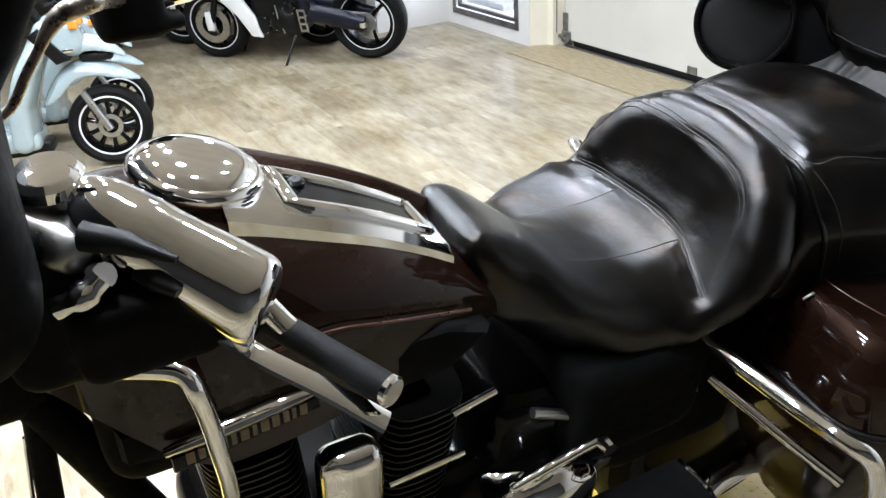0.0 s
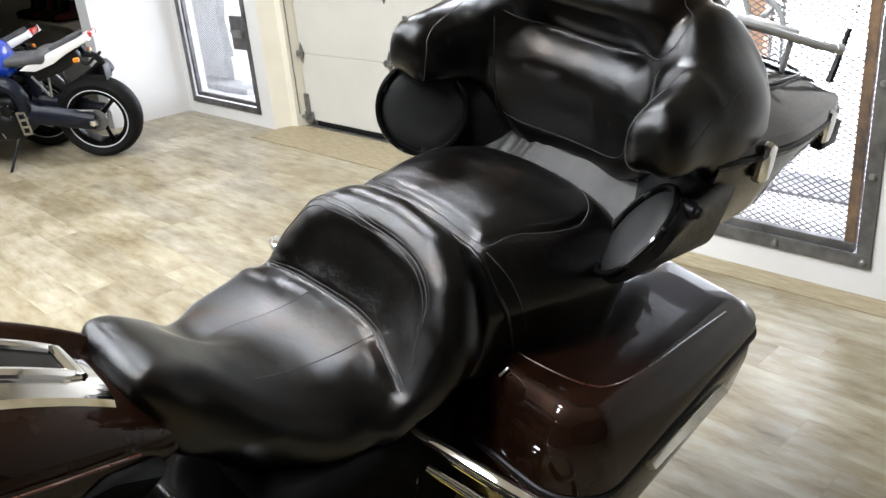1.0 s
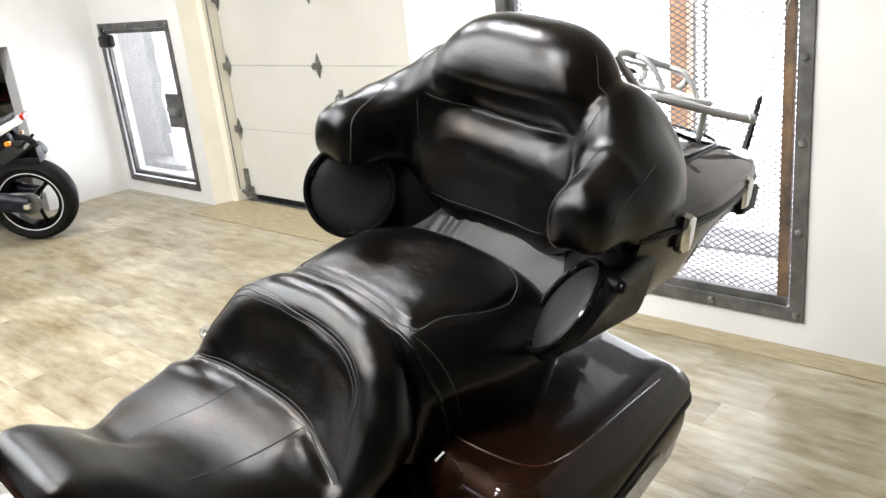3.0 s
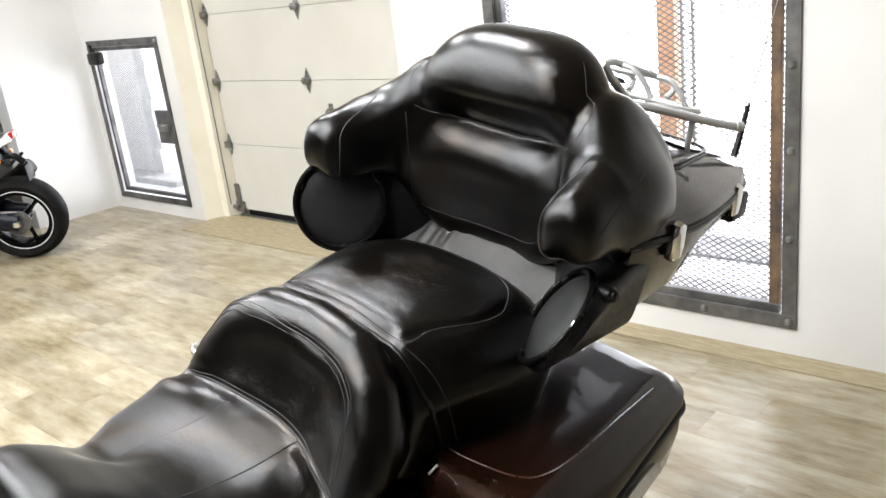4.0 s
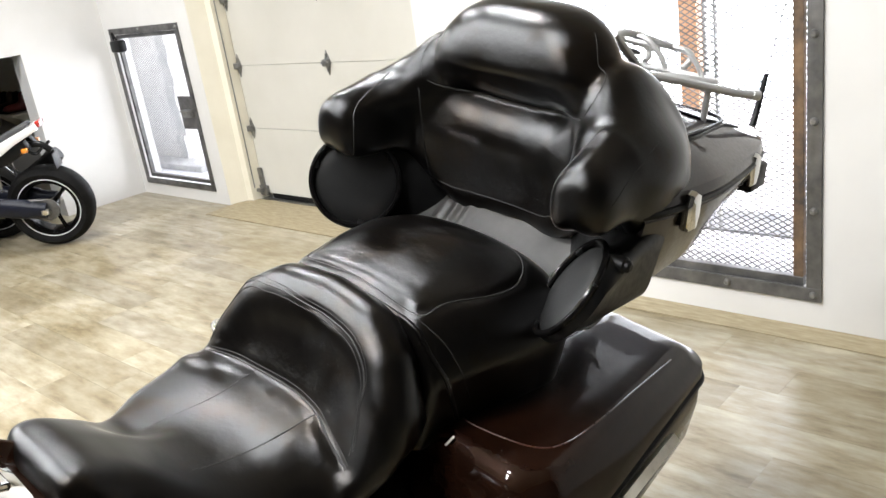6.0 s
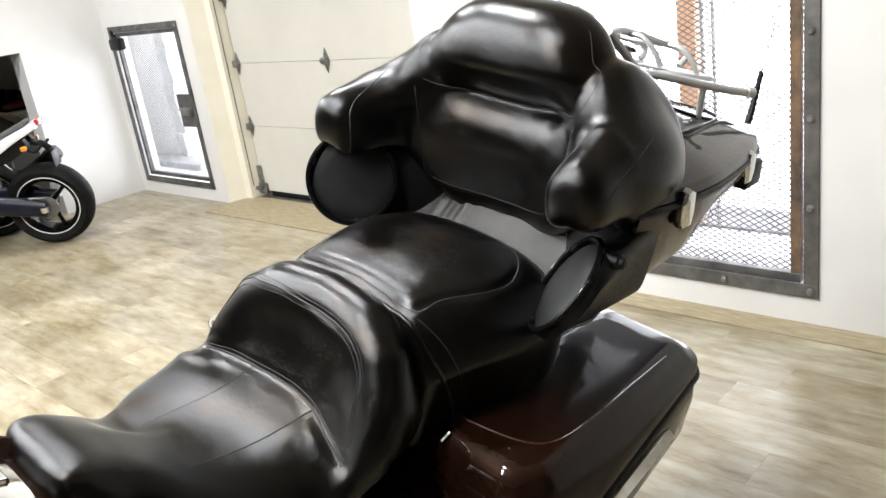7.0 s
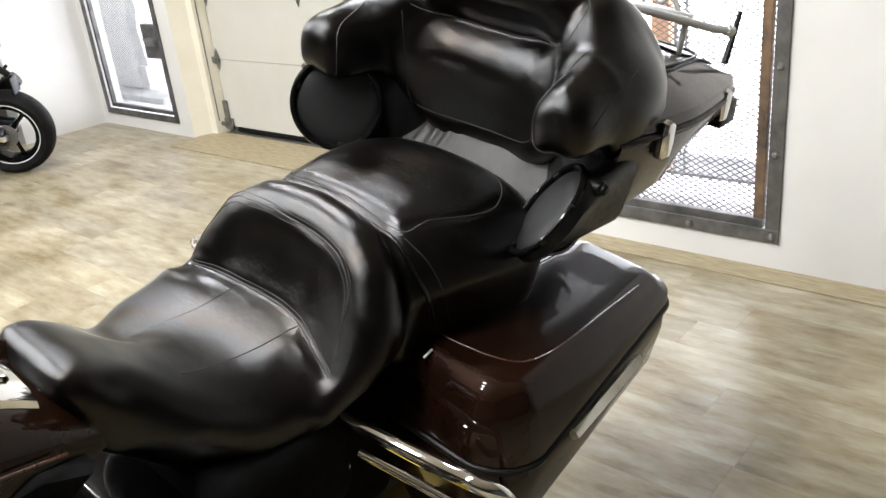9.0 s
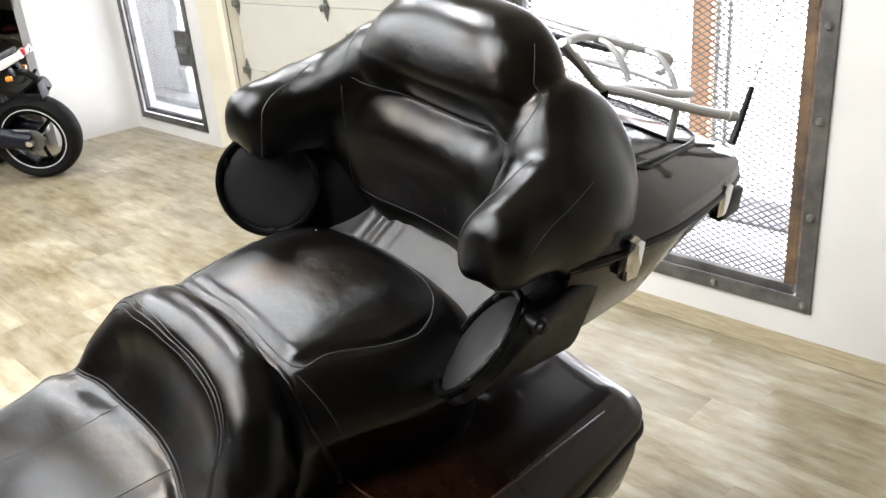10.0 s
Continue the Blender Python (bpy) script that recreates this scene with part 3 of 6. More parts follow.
def snug(tree, points, n, lift=0.0):
    """A smooth line through the points, drawn onto the surface."""
    out = []
    for p in spline(points, n):
        hit = tree.find_nearest(p)
        if hit[0] is not None:
            out.append(hit[0] + hit[1].normalized() * lift)
    return out


def stitched(owner, tree, points, r, lift=0.0004, n=70, name="stitching"):
    return part(name, tube_bm(snug(tree, points, n, lift), r, 6, flat=0.8), THREAD, owner)


rider = soft_part("rider_seat", d_rider, (-0.34, 0.47, 0.68), (0.34, 1.09, 1.10), 0.0052, LEATHER, bike, "worn black leather rider's seat with stitched bolster")
rt = tree_of(rider)
stitched(rider, rt, CROSS, 0.0022, 0.0002)
stitched(rider, rt, [(x, y + 0.005, z + 0.006) for x, y, z in CROSS], 0.0009)
stitched(rider, rt, WELT, 0.0016, 0.0)
for off in (0.006, -0.007):
    stitched(rider, rt, [(x * (1 + off * 3), y + off * 0.6, z + off) for x, y, z in WELT], 0.0009)
stitched(rider, rt, [(0.062, 0.917, 0.907), (0.052, 0.87, 0.893), (0.046, 0.81, 0.89), (0.045, 0.75, 0.90), (0.05, 0.70, 0.92)], 0.0016, 0.0001)
stitched(rider, rt, [(-0.105, 0.928, 0.91), (-0.11, 0.87, 0.90), (-0.115, 0.80, 0.90), (-0.12, 0.72, 0.91)], 0.0008, 0.0001)

# passenger seat
pill_w = turn_rows([(1.05, 0.175), (1.12, 0.190), (1.20, 0.210), (1.28, 0.222), (1.34, 0.225), (1.385, 0.205), (1.42, 0.165), (1.445, 0.09)])
pill_z = turn_rows([(1.05, 1.042), (1.062, 1.060), (1.082, 1.073), (1.12, 1.079), (1.2, 1.083), (1.3, 1.079), (1.36, 1.062), (1.41, 1.025), (1.445, 0.985)])
PANEL = [(-0.185, 1.23, 1.06), (-0.155, 1.13, 1.06), (-0.138, 1.082, 1.06), (0.0, 1.078, 1.066), (0.138, 1.072, 1.055), (0.155, 1.13, 1.055), (0.185, 1.22, 1.045), (0.185, 1.285, 1.04), (0.13, 1.345, 1.035), (0.03, 1.365, 1.035), (-0.10, 1.345, 1.035)]


def d_pillion(p):
    x, y, z = np.abs(p[..., 0]), p[..., 1], p[..., 2]
    top = (z - pill_z(y) + 0.75 * x ** 2 + 1.2 * np.maximum(x - 0.09, 0) ** 2) * 0.85
    flare = pill_w(y) + 0.32 * np.maximum(1.045 - z, 0) - 0.5 * np.maximum(0.95 - z, 0)
    d = d_both(top, (x - flare) * 0.85, 0.05)
    d = d_both(d, y - 1.44, 0.05)
    d = d_both(d, 1.052 - 0.10 * np.maximum(1.04 - z, 0) - y, 0.022)
    d = d_both(d, 0.80 - z, 0.03)
    return d + 0.0035 * np.exp(-(d_line(p, PANEL) / 0.007) ** 2)


pillion = soft_part("passenger_seat", d_pillion, (-0.36, 1.0, 0.78), (0.36, 1.46, 1.12), 0.0056, LEATHER, bike, "black leather passenger seat with piped edge")
pt = tree_of(pillion)
stitched(pillion, pt, PANEL, 0.0013, 0.0)
welt = [(-0.21, 1.09, 0.99), (-0.155, 1.062, 1.045), (-0.08, 1.056, 1.056), (0.0, 1.054, 1.058), (0.10, 1.052, 1.052), (0.155, 1.055, 1.035), (0.195, 1.068, 0.97), (0.225, 1.085, 0.90), (0.24, 1.10, 0.84)]
part("piping", tube_bm(snug(pt, welt, 80, 0.001), 0.0042, 8), LEATHER, pillion, "black leather piping")
stitched(pillion, pt, [(0.150, 1.075, 1.04), (0.185, 1.095, 0.99), (0.225, 1.115, 0.91), (0.245, 1.13, 0.85)], 0.0014, 0.0)

# backrest: broad lower cushion, head pad, and an arm on each side
back_w = turn_rows([(0.98, 0.27), (1.03, 0.300), (1.12, 0.312), (1.19, 0.316), (1.23, 0.309), (1.265, 0.290), (1.30, 0.260), (1.34, 0.228), (1.40, 0.19)])


def d_backrest(p):
    x, y, z = np.abs(p[..., 0]), p[..., 1], p[..., 2]
    q = np.stack([x, y, z], -1)
    slope = q.copy()
    slope[..., 1] -= 0.10 * (z - 1.03) + 0.042 * (1 - step_up(0.02, 0.21, x)) - 0.016 * np.exp(-((z - 1.19) / 0.05) ** 2)
    slope[..., 2] -= 0.068 * step_up(0.09, 0.22, x)
    body = d_box(slope, (0, 1.535, 1.145), (0.36, 0.098, 0.138), 0.066)
    body = d_both(body, (x - back_w(z)) * 0.8, 0.05)
    # head pad, leaning back
    e = q - np.array((0, 1.535, 1.352))
    e[..., 1] -= 0.20 * np.maximum(z - 1.36, 0) + 0.85 * np.maximum(1.345 - z, 0) * (1 - step_up(0.08, 0.20, x))
    wide = 0.222 * (1 - 0.30 * step_up(1.29, 1.48, z))
    deep = np.where(e[..., 1] > 0, 0.07, 0.098)
    tall = np.where(e[..., 2] > 0, 0.110, 0.105 + 0.06 * step_up(0.12, 0.21, x))
    pad = ((np.abs(e[..., 0] / wide) ** 3.4 + np.abs(e[..., 1] / deep) ** 2.4 + np.abs(e[..., 2] / tall) ** 3.2) ** (1 / 3.0) - 1) * 0.085
    # arms
    a = q - np.array((0.283, 1.432, 1.226))
    a[..., 0] += 0.10 * (y - 1.30)
    a[..., 2] += 0.25 * np.maximum(a[..., 0], 0) + 0.45 * np.maximum(-a[..., 0], 0) - 0.06 * (y - 1.36) + 0.45 * np.maximum(y - 1.40, 0)
    g = np.abs(a) / np.array((0.059, 0.162, 0.064))
    arm = ((g[..., 0] ** 2.7 + g[..., 1] ** 6 + g[..., 2] ** 2.7) ** (1 / 3.0) - 1) * 0.058
    shoulder = d_ball(q, (0.255, 1.495, 1.232), (0.076, 0.09, 0.058))
    body = d_cup(body, shoulder, 0.035)
    d = d_cup(body, arm, 0.016 + 0.060 * np.maximum(step_up(1.215, 1.27, z), step_up(0.27, 0.31, x)))
    d = d_cup(d, pad, 0.010 + 0.075 * step_up(0.14, 0.23, x))
    pucker = 0.0012 * np.sin(p[..., 0] * 95 + 9 * z) * np.exp(-((z - 1.245) / 0.022) ** 2) * np.exp(-((p[..., 0] - 0.02) / 0.07) ** 2)
    return d + pucker


backrest = soft_part("backrest", d_backrest, (-0.40, 1.22, 0.97), (0.40, 1.70, 1.50), 0.0062, LEATHER, bike, "black leather passenger backrest with head pad and wrap-round arms")
kt = tree_of(backrest)
for s in (1, -1):
    stitched(backrest, kt, [(0.207 * s, 1.462, 1.295), (0.205 * s, 1.472, 1.35), (0.197 * s, 1.485, 1.40), (0.165 * s, 1.52, 1.445)], 0.0007)
    stitched(backrest, kt, [(0.205 * s, 1.445, 1.275), (0.196 * s, 1.438, 1.255), (0.185 * s, 1.44, 1.20), (0.18 * s, 1.44, 1.12), (0.175 * s, 1.45, 1.05)], 0.0014, 0.0)
    stitched(backrest, kt, [(0.255 * s, 1.42, 1.29), (0.250 * s, 1.345, 1.275), (0.248 * s, 1.31, 1.25), (0.246 * s, 1.302, 1.215), (0.25 * s, 1.305, 1.17)], 0.0016, 0.0)
    stitched(backrest, kt, [(0.310 * s, 1.47, 1.27), (0.328 * s, 1.37, 1.25), (0.335 * s, 1.31, 1.22)], 0.0007)
stitched(backrest, kt, [(-0.20, 1.47, 1.288), (-0.16, 1.49, 1.283), (-0.10, 1.53, 1.27), (0.0, 1.55, 1.26), (0.08, 1.51, 1.272), (0.14, 1.48, 1.284), (0.20, 1.47, 1.288)], 0.0018, 0.0)
stitched(backrest, kt, [(-0.16, 1.44, 1.085), (-0.05, 1.46, 1.075), (0.06, 1.46, 1.075), (0.11, 1.45, 1.085), (0.135, 1.45, 1.11), (0.15, 1.45, 1.15)], 0.0007)


def d_flap(p):
    x, y, z = p[..., 0], p[..., 1], p[..., 2]
    fold = 0.006 * np.sin((x + 0.13) * 190 + 10 * y) * np.exp(-((x + 0.11) / 0.045) ** 2) + 0.003 * np.sin(x * 33 + 14 * y)
    q = p.copy()
    q[..., 2] += -0.62 * (y - 1.43) + fold
    return d_box(q, (0, 1.435, 0.998), (0.225, 0.06, 0.012), 0.009)


soft_part("seat_flap", d_flap, (-0.26, 1.34, 0.90), (0.26, 1.54, 1.10), 0.005, GREY_LEATHER, bike, "creased grey vinyl flap behind the passenger seat", 1)


# speaker pods under the arms
def speaker_pod(s, c, d):
    d = Vector(d).normalized()
    turn = d.to_track_quat("Z", "Y").to_matrix().to_4x4()
    turn.translation = Vector(c)
    R = 0.095

    def circle(r, h):
        return [turn @ Vector((r * math.cos(a), r * 1.03 * math.sin(a), h)) for a in [2 * math.pi * k / 56 for k in range(56)]]
    rim = circle(R, -0.018)
    rings = [circle(R * 0.90, -0.002), circle(R * 0.97, 0.004), circle(R, -0.003), rim]
    base = []
    for v in rim:
        a = math.atan2(v.z - c[2], (v.x - c[0]) * s)
        u, w = [math.copysign(abs(k) ** 0.38, k) for k in (math.cos(a), math.sin(a))]
        base.append(Vector((s * (0.246 + 0.090 * u), 1.495 + 0.035 * w, 1.055 + 0.075 * w)))
    for f in (0.25, 0.5, 0.75, 1.0):
        rings.append([a.lerp(b, f) for a, b in zip(rim, base)])
    pod = part("speaker_pod", skin(rings), BLACK_PLASTIC, bike, "black plastic rear speaker pod under the armrest", sharp=50)
    bm = lathe_bm([(0.0, 0.006), (0.05, 0.005), (0.076, 0.003), (R * 0.9, -0.001)], "z", sides=48)
    bmesh.ops.transform(bm, matrix=turn, verts=bm.verts)
    part("speaker_rim", tube_bm(circle(R * 0.955, 0.004), 0.0065, 8, closed=True), PAINT_BLACK, pod, "glossy black speaker rim")
    part("speaker_grille", bm, GRILLE, pod, "black cloth speaker grille")
    for a in (0.6, 2.7, 4.8):
        bm = box_bm((-0.006, -0.01, 0), (0.006, 0.01, 0.008), 0.002)
        bmesh.ops.transform(bm, matrix=turn @ Matrix.Translation((R * 0.93 * math.cos(a), R * 0.96 * math.sin(a), 0.001)), verts=bm.verts)
        part("grille_clip", bm, BLACK_PLASTIC, pod)
    bm = lathe_bm([(0.015, -0.02), (0.015, 0.005), (0.011, 0.008), (0.010, 0.013), (0.006, 0.016), (0.0, 0.016)], "x", (0, 0, 0), 20)
    bmesh.ops.transform(bm, matrix=Matrix.Translation((0.352 * s, 1.338, 1.112)) @ Matrix.Scale(s, 4, (1, 0, 0)), verts=bm.verts)
    part("knob", bm, BLACK_PLASTIC, pod, "round black fixing knob")
    return pod


def skin(rings, cap=True):
    bm = bmesh.new()
    vs = [[bm.verts.new(p) for p in r] for r in rings]
    for r0, r1 in zip(vs, vs[1:]):
        for k in range(len(r0)):
            bm.faces.new((r0[k], r0[(k + 1) % len(r0)], r1[(k + 1) % len(r0)], r1[k]))
    if cap:
        bm.faces.new(vs[0][::-1])
        bm.faces.new(vs[-1])
    return bm


speaker_pod(1, (0.275, 1.311, 1.05), (-0.644, -0.483, 0.593))
speaker_pod(-1, (-0.274, 1.330, 1.091), (0.668, -0.698, 0.257))

# trunk: lower box and lid, narrowing to the rear
plan = turn_rows([(1.43, 0.338), (1.50, 0.348), (1.60, 0.350), (1.70, 0.348), (1.80, 0.335), (1.95, 0.308), (2.05, 0.285), (2.12, 0.255), (2.17, 0.195)])


def trunk_ring(z_of, f=1.0, n=28, top=True):
    side = [(float(plan(y)), y) for y in [1.43 + 0.74 * k / n for k in range(n + 1)]]
    ring = [(0.27, 1.62), (0.29, 1.46)] + side + [(0.09, 2.195), (0.03, 2.203), (-0.03, 2.203), (-0.09, 2.195)] + [(-x, y) for x, y in side[::-1]] + [(-0.29, 1.46), (-0.27, 1.62)]
    out = []
    for x, y in ring:
        y2 = 1.60 + (y - 1.60) * (1 - (1 - f) * 0.8)
        y2 = max(y2, 1.62) if f < 0.8 and top else y2
        out.append((x * f, y2, z_of(y2)))
    return out


def seam_z(y):
    return 1.140 - 0.118 * (y - 1.6)


def edge_z(y):
    return 1.215 - 0.175 * (y - 1.71)


def top_z(y):
    return 1.258 - 0.25 * (y - 1.72)


low = [trunk_ring(lambda y: 0.965 + 0.24 * max(0.0, y - 1.68), 0.74, top=False), trunk_ring(lambda y: 0.972 + 0.24 * max(0.0, y - 1.68), 0.83, top=False), trunk_ring(lambda y: 0.995 + 0.20 * max(0.0, y - 1.68), 0.885),
       trunk_ring(lambda y: seam_z(y) - 0.035, 0.978), trunk_ring(lambda y: seam_z(y) - 0.012, 0.995), trunk_ring(lambda y: seam_z(y) - 0.005, 0.985)]
trunk = part("trunk_body", skin(low), PAINT, bike, "glossy dark brown trunk box")
lid = [trunk_ring(lambda y: seam_z(y) + 0.005, 0.985), trunk_ring(lambda y: seam_z(y) + 0.010, 1.0), trunk_ring(lambda y: seam_z(y) + 0.03, 0.985), trunk_ring(lambda y: 0.6 * edge_z(y) + 0.4 * seam_z(y), 0.90),
       trunk_ring(lambda y: edge_z(y) - 0.004, 0.765), trunk_ring(lambda y: edge_z(y) + 0.004, 0.73), trunk_ring(lambda y: top_z(y) - 0.012, 0.55), trunk_ring(lambda y: top_z(y), 0.40), trunk_ring(lambda y: top_z(y) + 0.002, 0.15)]
trunk_lid = part("trunk_lid", skin(lid), PAINT, bike, "glossy dark brown trunk lid", sharp=20)
part("trunk_seal", tube_bm(trunk_ring(seam_z, 0.995), 0.007, 8, closed=True), BLACK_PLASTIC, trunk_lid, "black rubber trunk seal")
part("lid_trim", tube_bm(trunk_ring(lambda y: edge_z(y) + 0.003, 0.755)[6:-6], 0.0035, 6), BLACK_PLASTIC, trunk_lid, "black trim line")
lt = tree_of(trunk_lid)
for line in ([(0.15, 1.70), (0.155, 1.82), (0.205, 1.90), (0.215, 2.0), (0.20, 2.10)], [(0.24, 1.63), (0.262, 1.70), (0.258, 1.76), (0.235, 1.88), (0.218, 1.97)]):
    for s in (1, -1):
        part("lid_trim", tube_bm(laid(lt, spline([(x * s, y, 1.5) for x, y in line], 40), (0, 0, -1), 0.001), 0.0042, 6), BLACK_PLASTIC, trunk_lid, "black trim line")
part("hinge_block", box_bm((0.23, 2.03, 1.0), (0.285, 2.11, 1.06), 0.008), BLACK_PLASTIC, trunk, "black hinge block")


def trunk_latch(x, y, z, s):
    bm = prism_bm([(y - 0.018, z - 0.045), (y + 0.012, z - 0.047), (y + 0.019, z - 0.02), (y + 0.017, z + 0.018), (y + 0.002, z + 0.027), (y - 0.014, z + 0.024), (y - 0.021, z)], "x", min(x - 0.012 * s, x + 0.014 * s), max(x - 0.012 * s, x + 0.014 * s), 0.008)
    latch = part("latch", bm, CHROME, trunk, "bright chrome draw latch")
    part("latch_base", box_bm((min(x - 0.02 * s, x + 0.006 * s), y - 0.034, z - 0.03), (max(x - 0.02 * s, x + 0.002 * s), y - 0.018, z + 0.004), 0.003), BLACK_PLASTIC, latch)


for s in (1, -1):
    trunk_latch(0.352 * s, 1.565, 1.145, s)
    trunk_latch(0.298 * s, 1.972, 1.093, s)

# luggage rack on the lid
rack = part("luggage_rack", tube_bm(spline([(-0.13, 2.06, 1.232), (0, 2.075, 1.232), (0.13, 2.06, 1.232), (0.155, 2.03, 1.238), (0.16, 1.95, 1.258), (0.145, 1.83, 1.288), (0.137, 1.75, 1.305), (0.137, 1.68, 1.355), (0.136, 1.61, 1.41)], 70), 0.0085, 10), RACK_METAL, bike, "chrome tubular luggage rack")
for s in (1, -1):
    part("side_rail", tube_bm(spline([(0.137 * s, 1.755, 1.303), (0.17 * s, 1.80, 1.293), (0.215 * s, 1.88, 1.268), (0.245 * s, 1.94, 1.250), (0.268 * s, 1.985, 1.240)], 24), 0.009, 10), RACK_METAL, rack)
    part("rail_end", tube_bm([(0.266 * s, 1.982, 1.2405), (0.274 * s, 1.998, 1.237)], 0.0115, 12), RACK_METAL, rack)
    part("top_rail", tube_bm(spline([(0.085 * s, 1.70, 1.385), (0.074 * s, 1.78, 1.375), (0.068 * s, 1.94, 1.325), (0.06 * s, 2.09, 1.278), (0.055 * s, 2.115, 1.255), (0.05 * s, 2.09, 1.238)], 36), 0.0075, 10), RACK_METAL, rack)
    for y, z in ((1.80, 1.366), (1.98, 1.312)):
        part("hoop", tube_bm(spline([(0.072 * s, y, z), (0.10 * s, y + 0.005, z - 0.004), (0.128 * s, y + 0.012, z - 0.03), (0.142 * s, y + 0.02, z - 0.06)], 16), 0.006, 8), RACK_METAL, rack)
    part("post", tube_bm([(0.143 * s, 1.741, 1.235), (0.139 * s, 1.752, 1.303)], 0.008, 10), BLACK_PLASTIC, rack, "black rack post")
    part("post", tube_bm([(0.205 * s, 1.895, 1.19), (0.212 * s, 1.885, 1.262)], 0.007, 10), RACK_METAL, rack)
part("side_rail", tube_bm(spline([(-0.13, 2.06, 1.232), (-0.155, 2.03, 1.238), (-0.16, 1.95, 1.258), (-0.145, 1.83, 1.288), (-0.137, 1.75, 1.305), (-0.137, 1.68, 1.355), (-0.136, 1.61, 1.41)], 50), 0.0085, 10), RACK_METAL, rack)
for y, z in ((1.78, 1.374), (2.0, 1.306)):
    part("cross_bar", tube_bm([(-0.07, y, z), (0.07, y, z)], 0.006, 10), RACK_METAL, rack)
part("grip_strip", tube_bm(spline([(-0.095, 1.72, 1.365), (-0.088, 1.80, 1.347), (-0.08, 1.94, 1.302), (-0.07, 2.07, 1.262)], 24), 0.018, 8, flat=0.4), BLACK_PLASTIC, rack, "black rubber strip")
ant = part("antenna", tube_bm([(0.217, 2.146, 1.12), (0.214, 2.165, 1.15), (0.212, 2.19, 1.235)], [0.009, 0.008, 0.006], 10), BLACK_PLASTIC, bike, "black whip antenna with rubber base")
part("whip", tube_bm([(0.212, 2.19, 1.235), (0.205, 2.32, 1.66)], 0.0017, 6), STEEL, ant)

# saddlebags
def saddlebag(s, up=0.0):
    def ring(z, g, x0=0.11, x1=0.43, y0=1.03, y1=1.72, n=8):
        pts = []
        for u, v, r, a0 in ((1, 1, 0.055, 0), (-1, 1, 0.05, 90), (-1, -1, 0.09, 180), (1, -1, 0.10, 270)):
            r = max(r + g, 0.022)
            cx = x1 + g - r if u > 0 else x0 - g + r
            cy = y1 + g - r if v > 0 else y0 - g + r
            for k in range(n + 1):
                a = math.radians(a0 + 90 * k / n)
                x, y = cx + r * math.cos(a), cy + r * math.sin(a)
                x -= 0.055 * max(0.0, (y - 1.30) / 0.4) * (u > 0)
                pts.append((s * x, y, z + up - 0.06 * (x - 0.3) + 0.035 * (y - 1.4) - 0.125 * (y - 1.38) * min(1.0, max(0.0, (z - 0.745) / 0.05))))
        return pts
    bag = part("saddlebag", skin([ring(0.33, -0.12), ring(0.35, -0.10), ring(0.48, -0.04), ring(0.57, -0.008), ring(0.66, 0.004), ring(0.705, 0.001), ring(0.712, -0.004)]), PAINT, bike, "glossy dark brown hard side bag", sharp=40)
    lid = part("bag_lid", skin([ring(0.720, -0.004), ring(0.726, 0.004), ring(0.745, 0.002), ring(0.785, -0.018), ring(0.808, -0.034), ring(0.8185, -0.048), ring(0.8215, -0.062), ring(0.8225, -0.10)]), PAINT, bag, "glossy dark brown bag lid with orange pinstripe", sharp=40)
    part("bag_seal", tube_bm(ring(0.716, 0.004), 0.0065, 8, closed=True), BLACK_PLASTIC, bag, "black rubber seal")
    t = tree_of(lid)
    line = [(s * x, y, 1.0) for x, y in [(0.165, 1.60), (0.165, 1.16), (0.195, 1.122), (0.255, 1.124), (0.33, 1.150), (0.358, 1.20), (0.360, 1.30), (0.352, 1.448), (0.343, 1.60)]]
    line = laid(t, spline(line, 90), (0, 0, -1), 0.0003)
    if len(line) > 3:
        part("pinstripe", tube_bm(line, 0.0016, 5), PINSTRIPE, lid, "thin orange pinstripe")
    a, b = Vector((s * 0.430, 1.235, 0.678 + up)), Vector((s * 0.416, 1.50, 0.694 + up))
    part("bag_trim", tube_bm([a.lerp(b, k / 6) for k in range(7)], 0.013, 4, flat=1.0), PALE_STRIP, bag, "pale reflective trim strip", smooth=False)


saddlebag(1)
saddlebag(-1, 0.05)
part("bag_guard", tube_bm(spline([(-0.16, 0.98, 0.84), (-0.30, 1.00, 0.845), (-0.37, 1.02, 0.84), (-0.40, 1.06, 0.80), (-0.40, 1.08, 0.66)], 30), 0.0125, 12), CHROME, bike, "chrome side bag guard bar")

# frame, rear fender, engine and wheels, mostly in shade under the seat
soft_part("rear_fender", lambda p: d_box(p, (0, 1.35, 0.66), (0.10, 0.45, 0.14), 0.06), (-0.15, 0.85, 0.45), (0.15, 1.85, 0.85), 0.015, PAINT_BLACK, bike, "black rear fender")
soft_part("engine_case", lambda p: d_cup(d_box(p, (0, 0.42, 0.42), (0.15, 0.34, 0.20), 0.06), d_box(p, (0, 0.70, 0.60), (0.14, 0.16, 0.14), 0.05), 0.05), (-0.2, 0.0, 0.15), (0.2, 0.95, 0.8), 0.015, PAINT_BLACK, bike, "black engine case")
soft_part("side_cover", lambda p: d_box(p, (0, 0.80, 0.68), (0.185, 0.15, 0.12), 0.06), (-0.22, 0.6, 0.5), (0.22, 1.0, 0.85), 0.012, MATTE, bike, "black side cover")


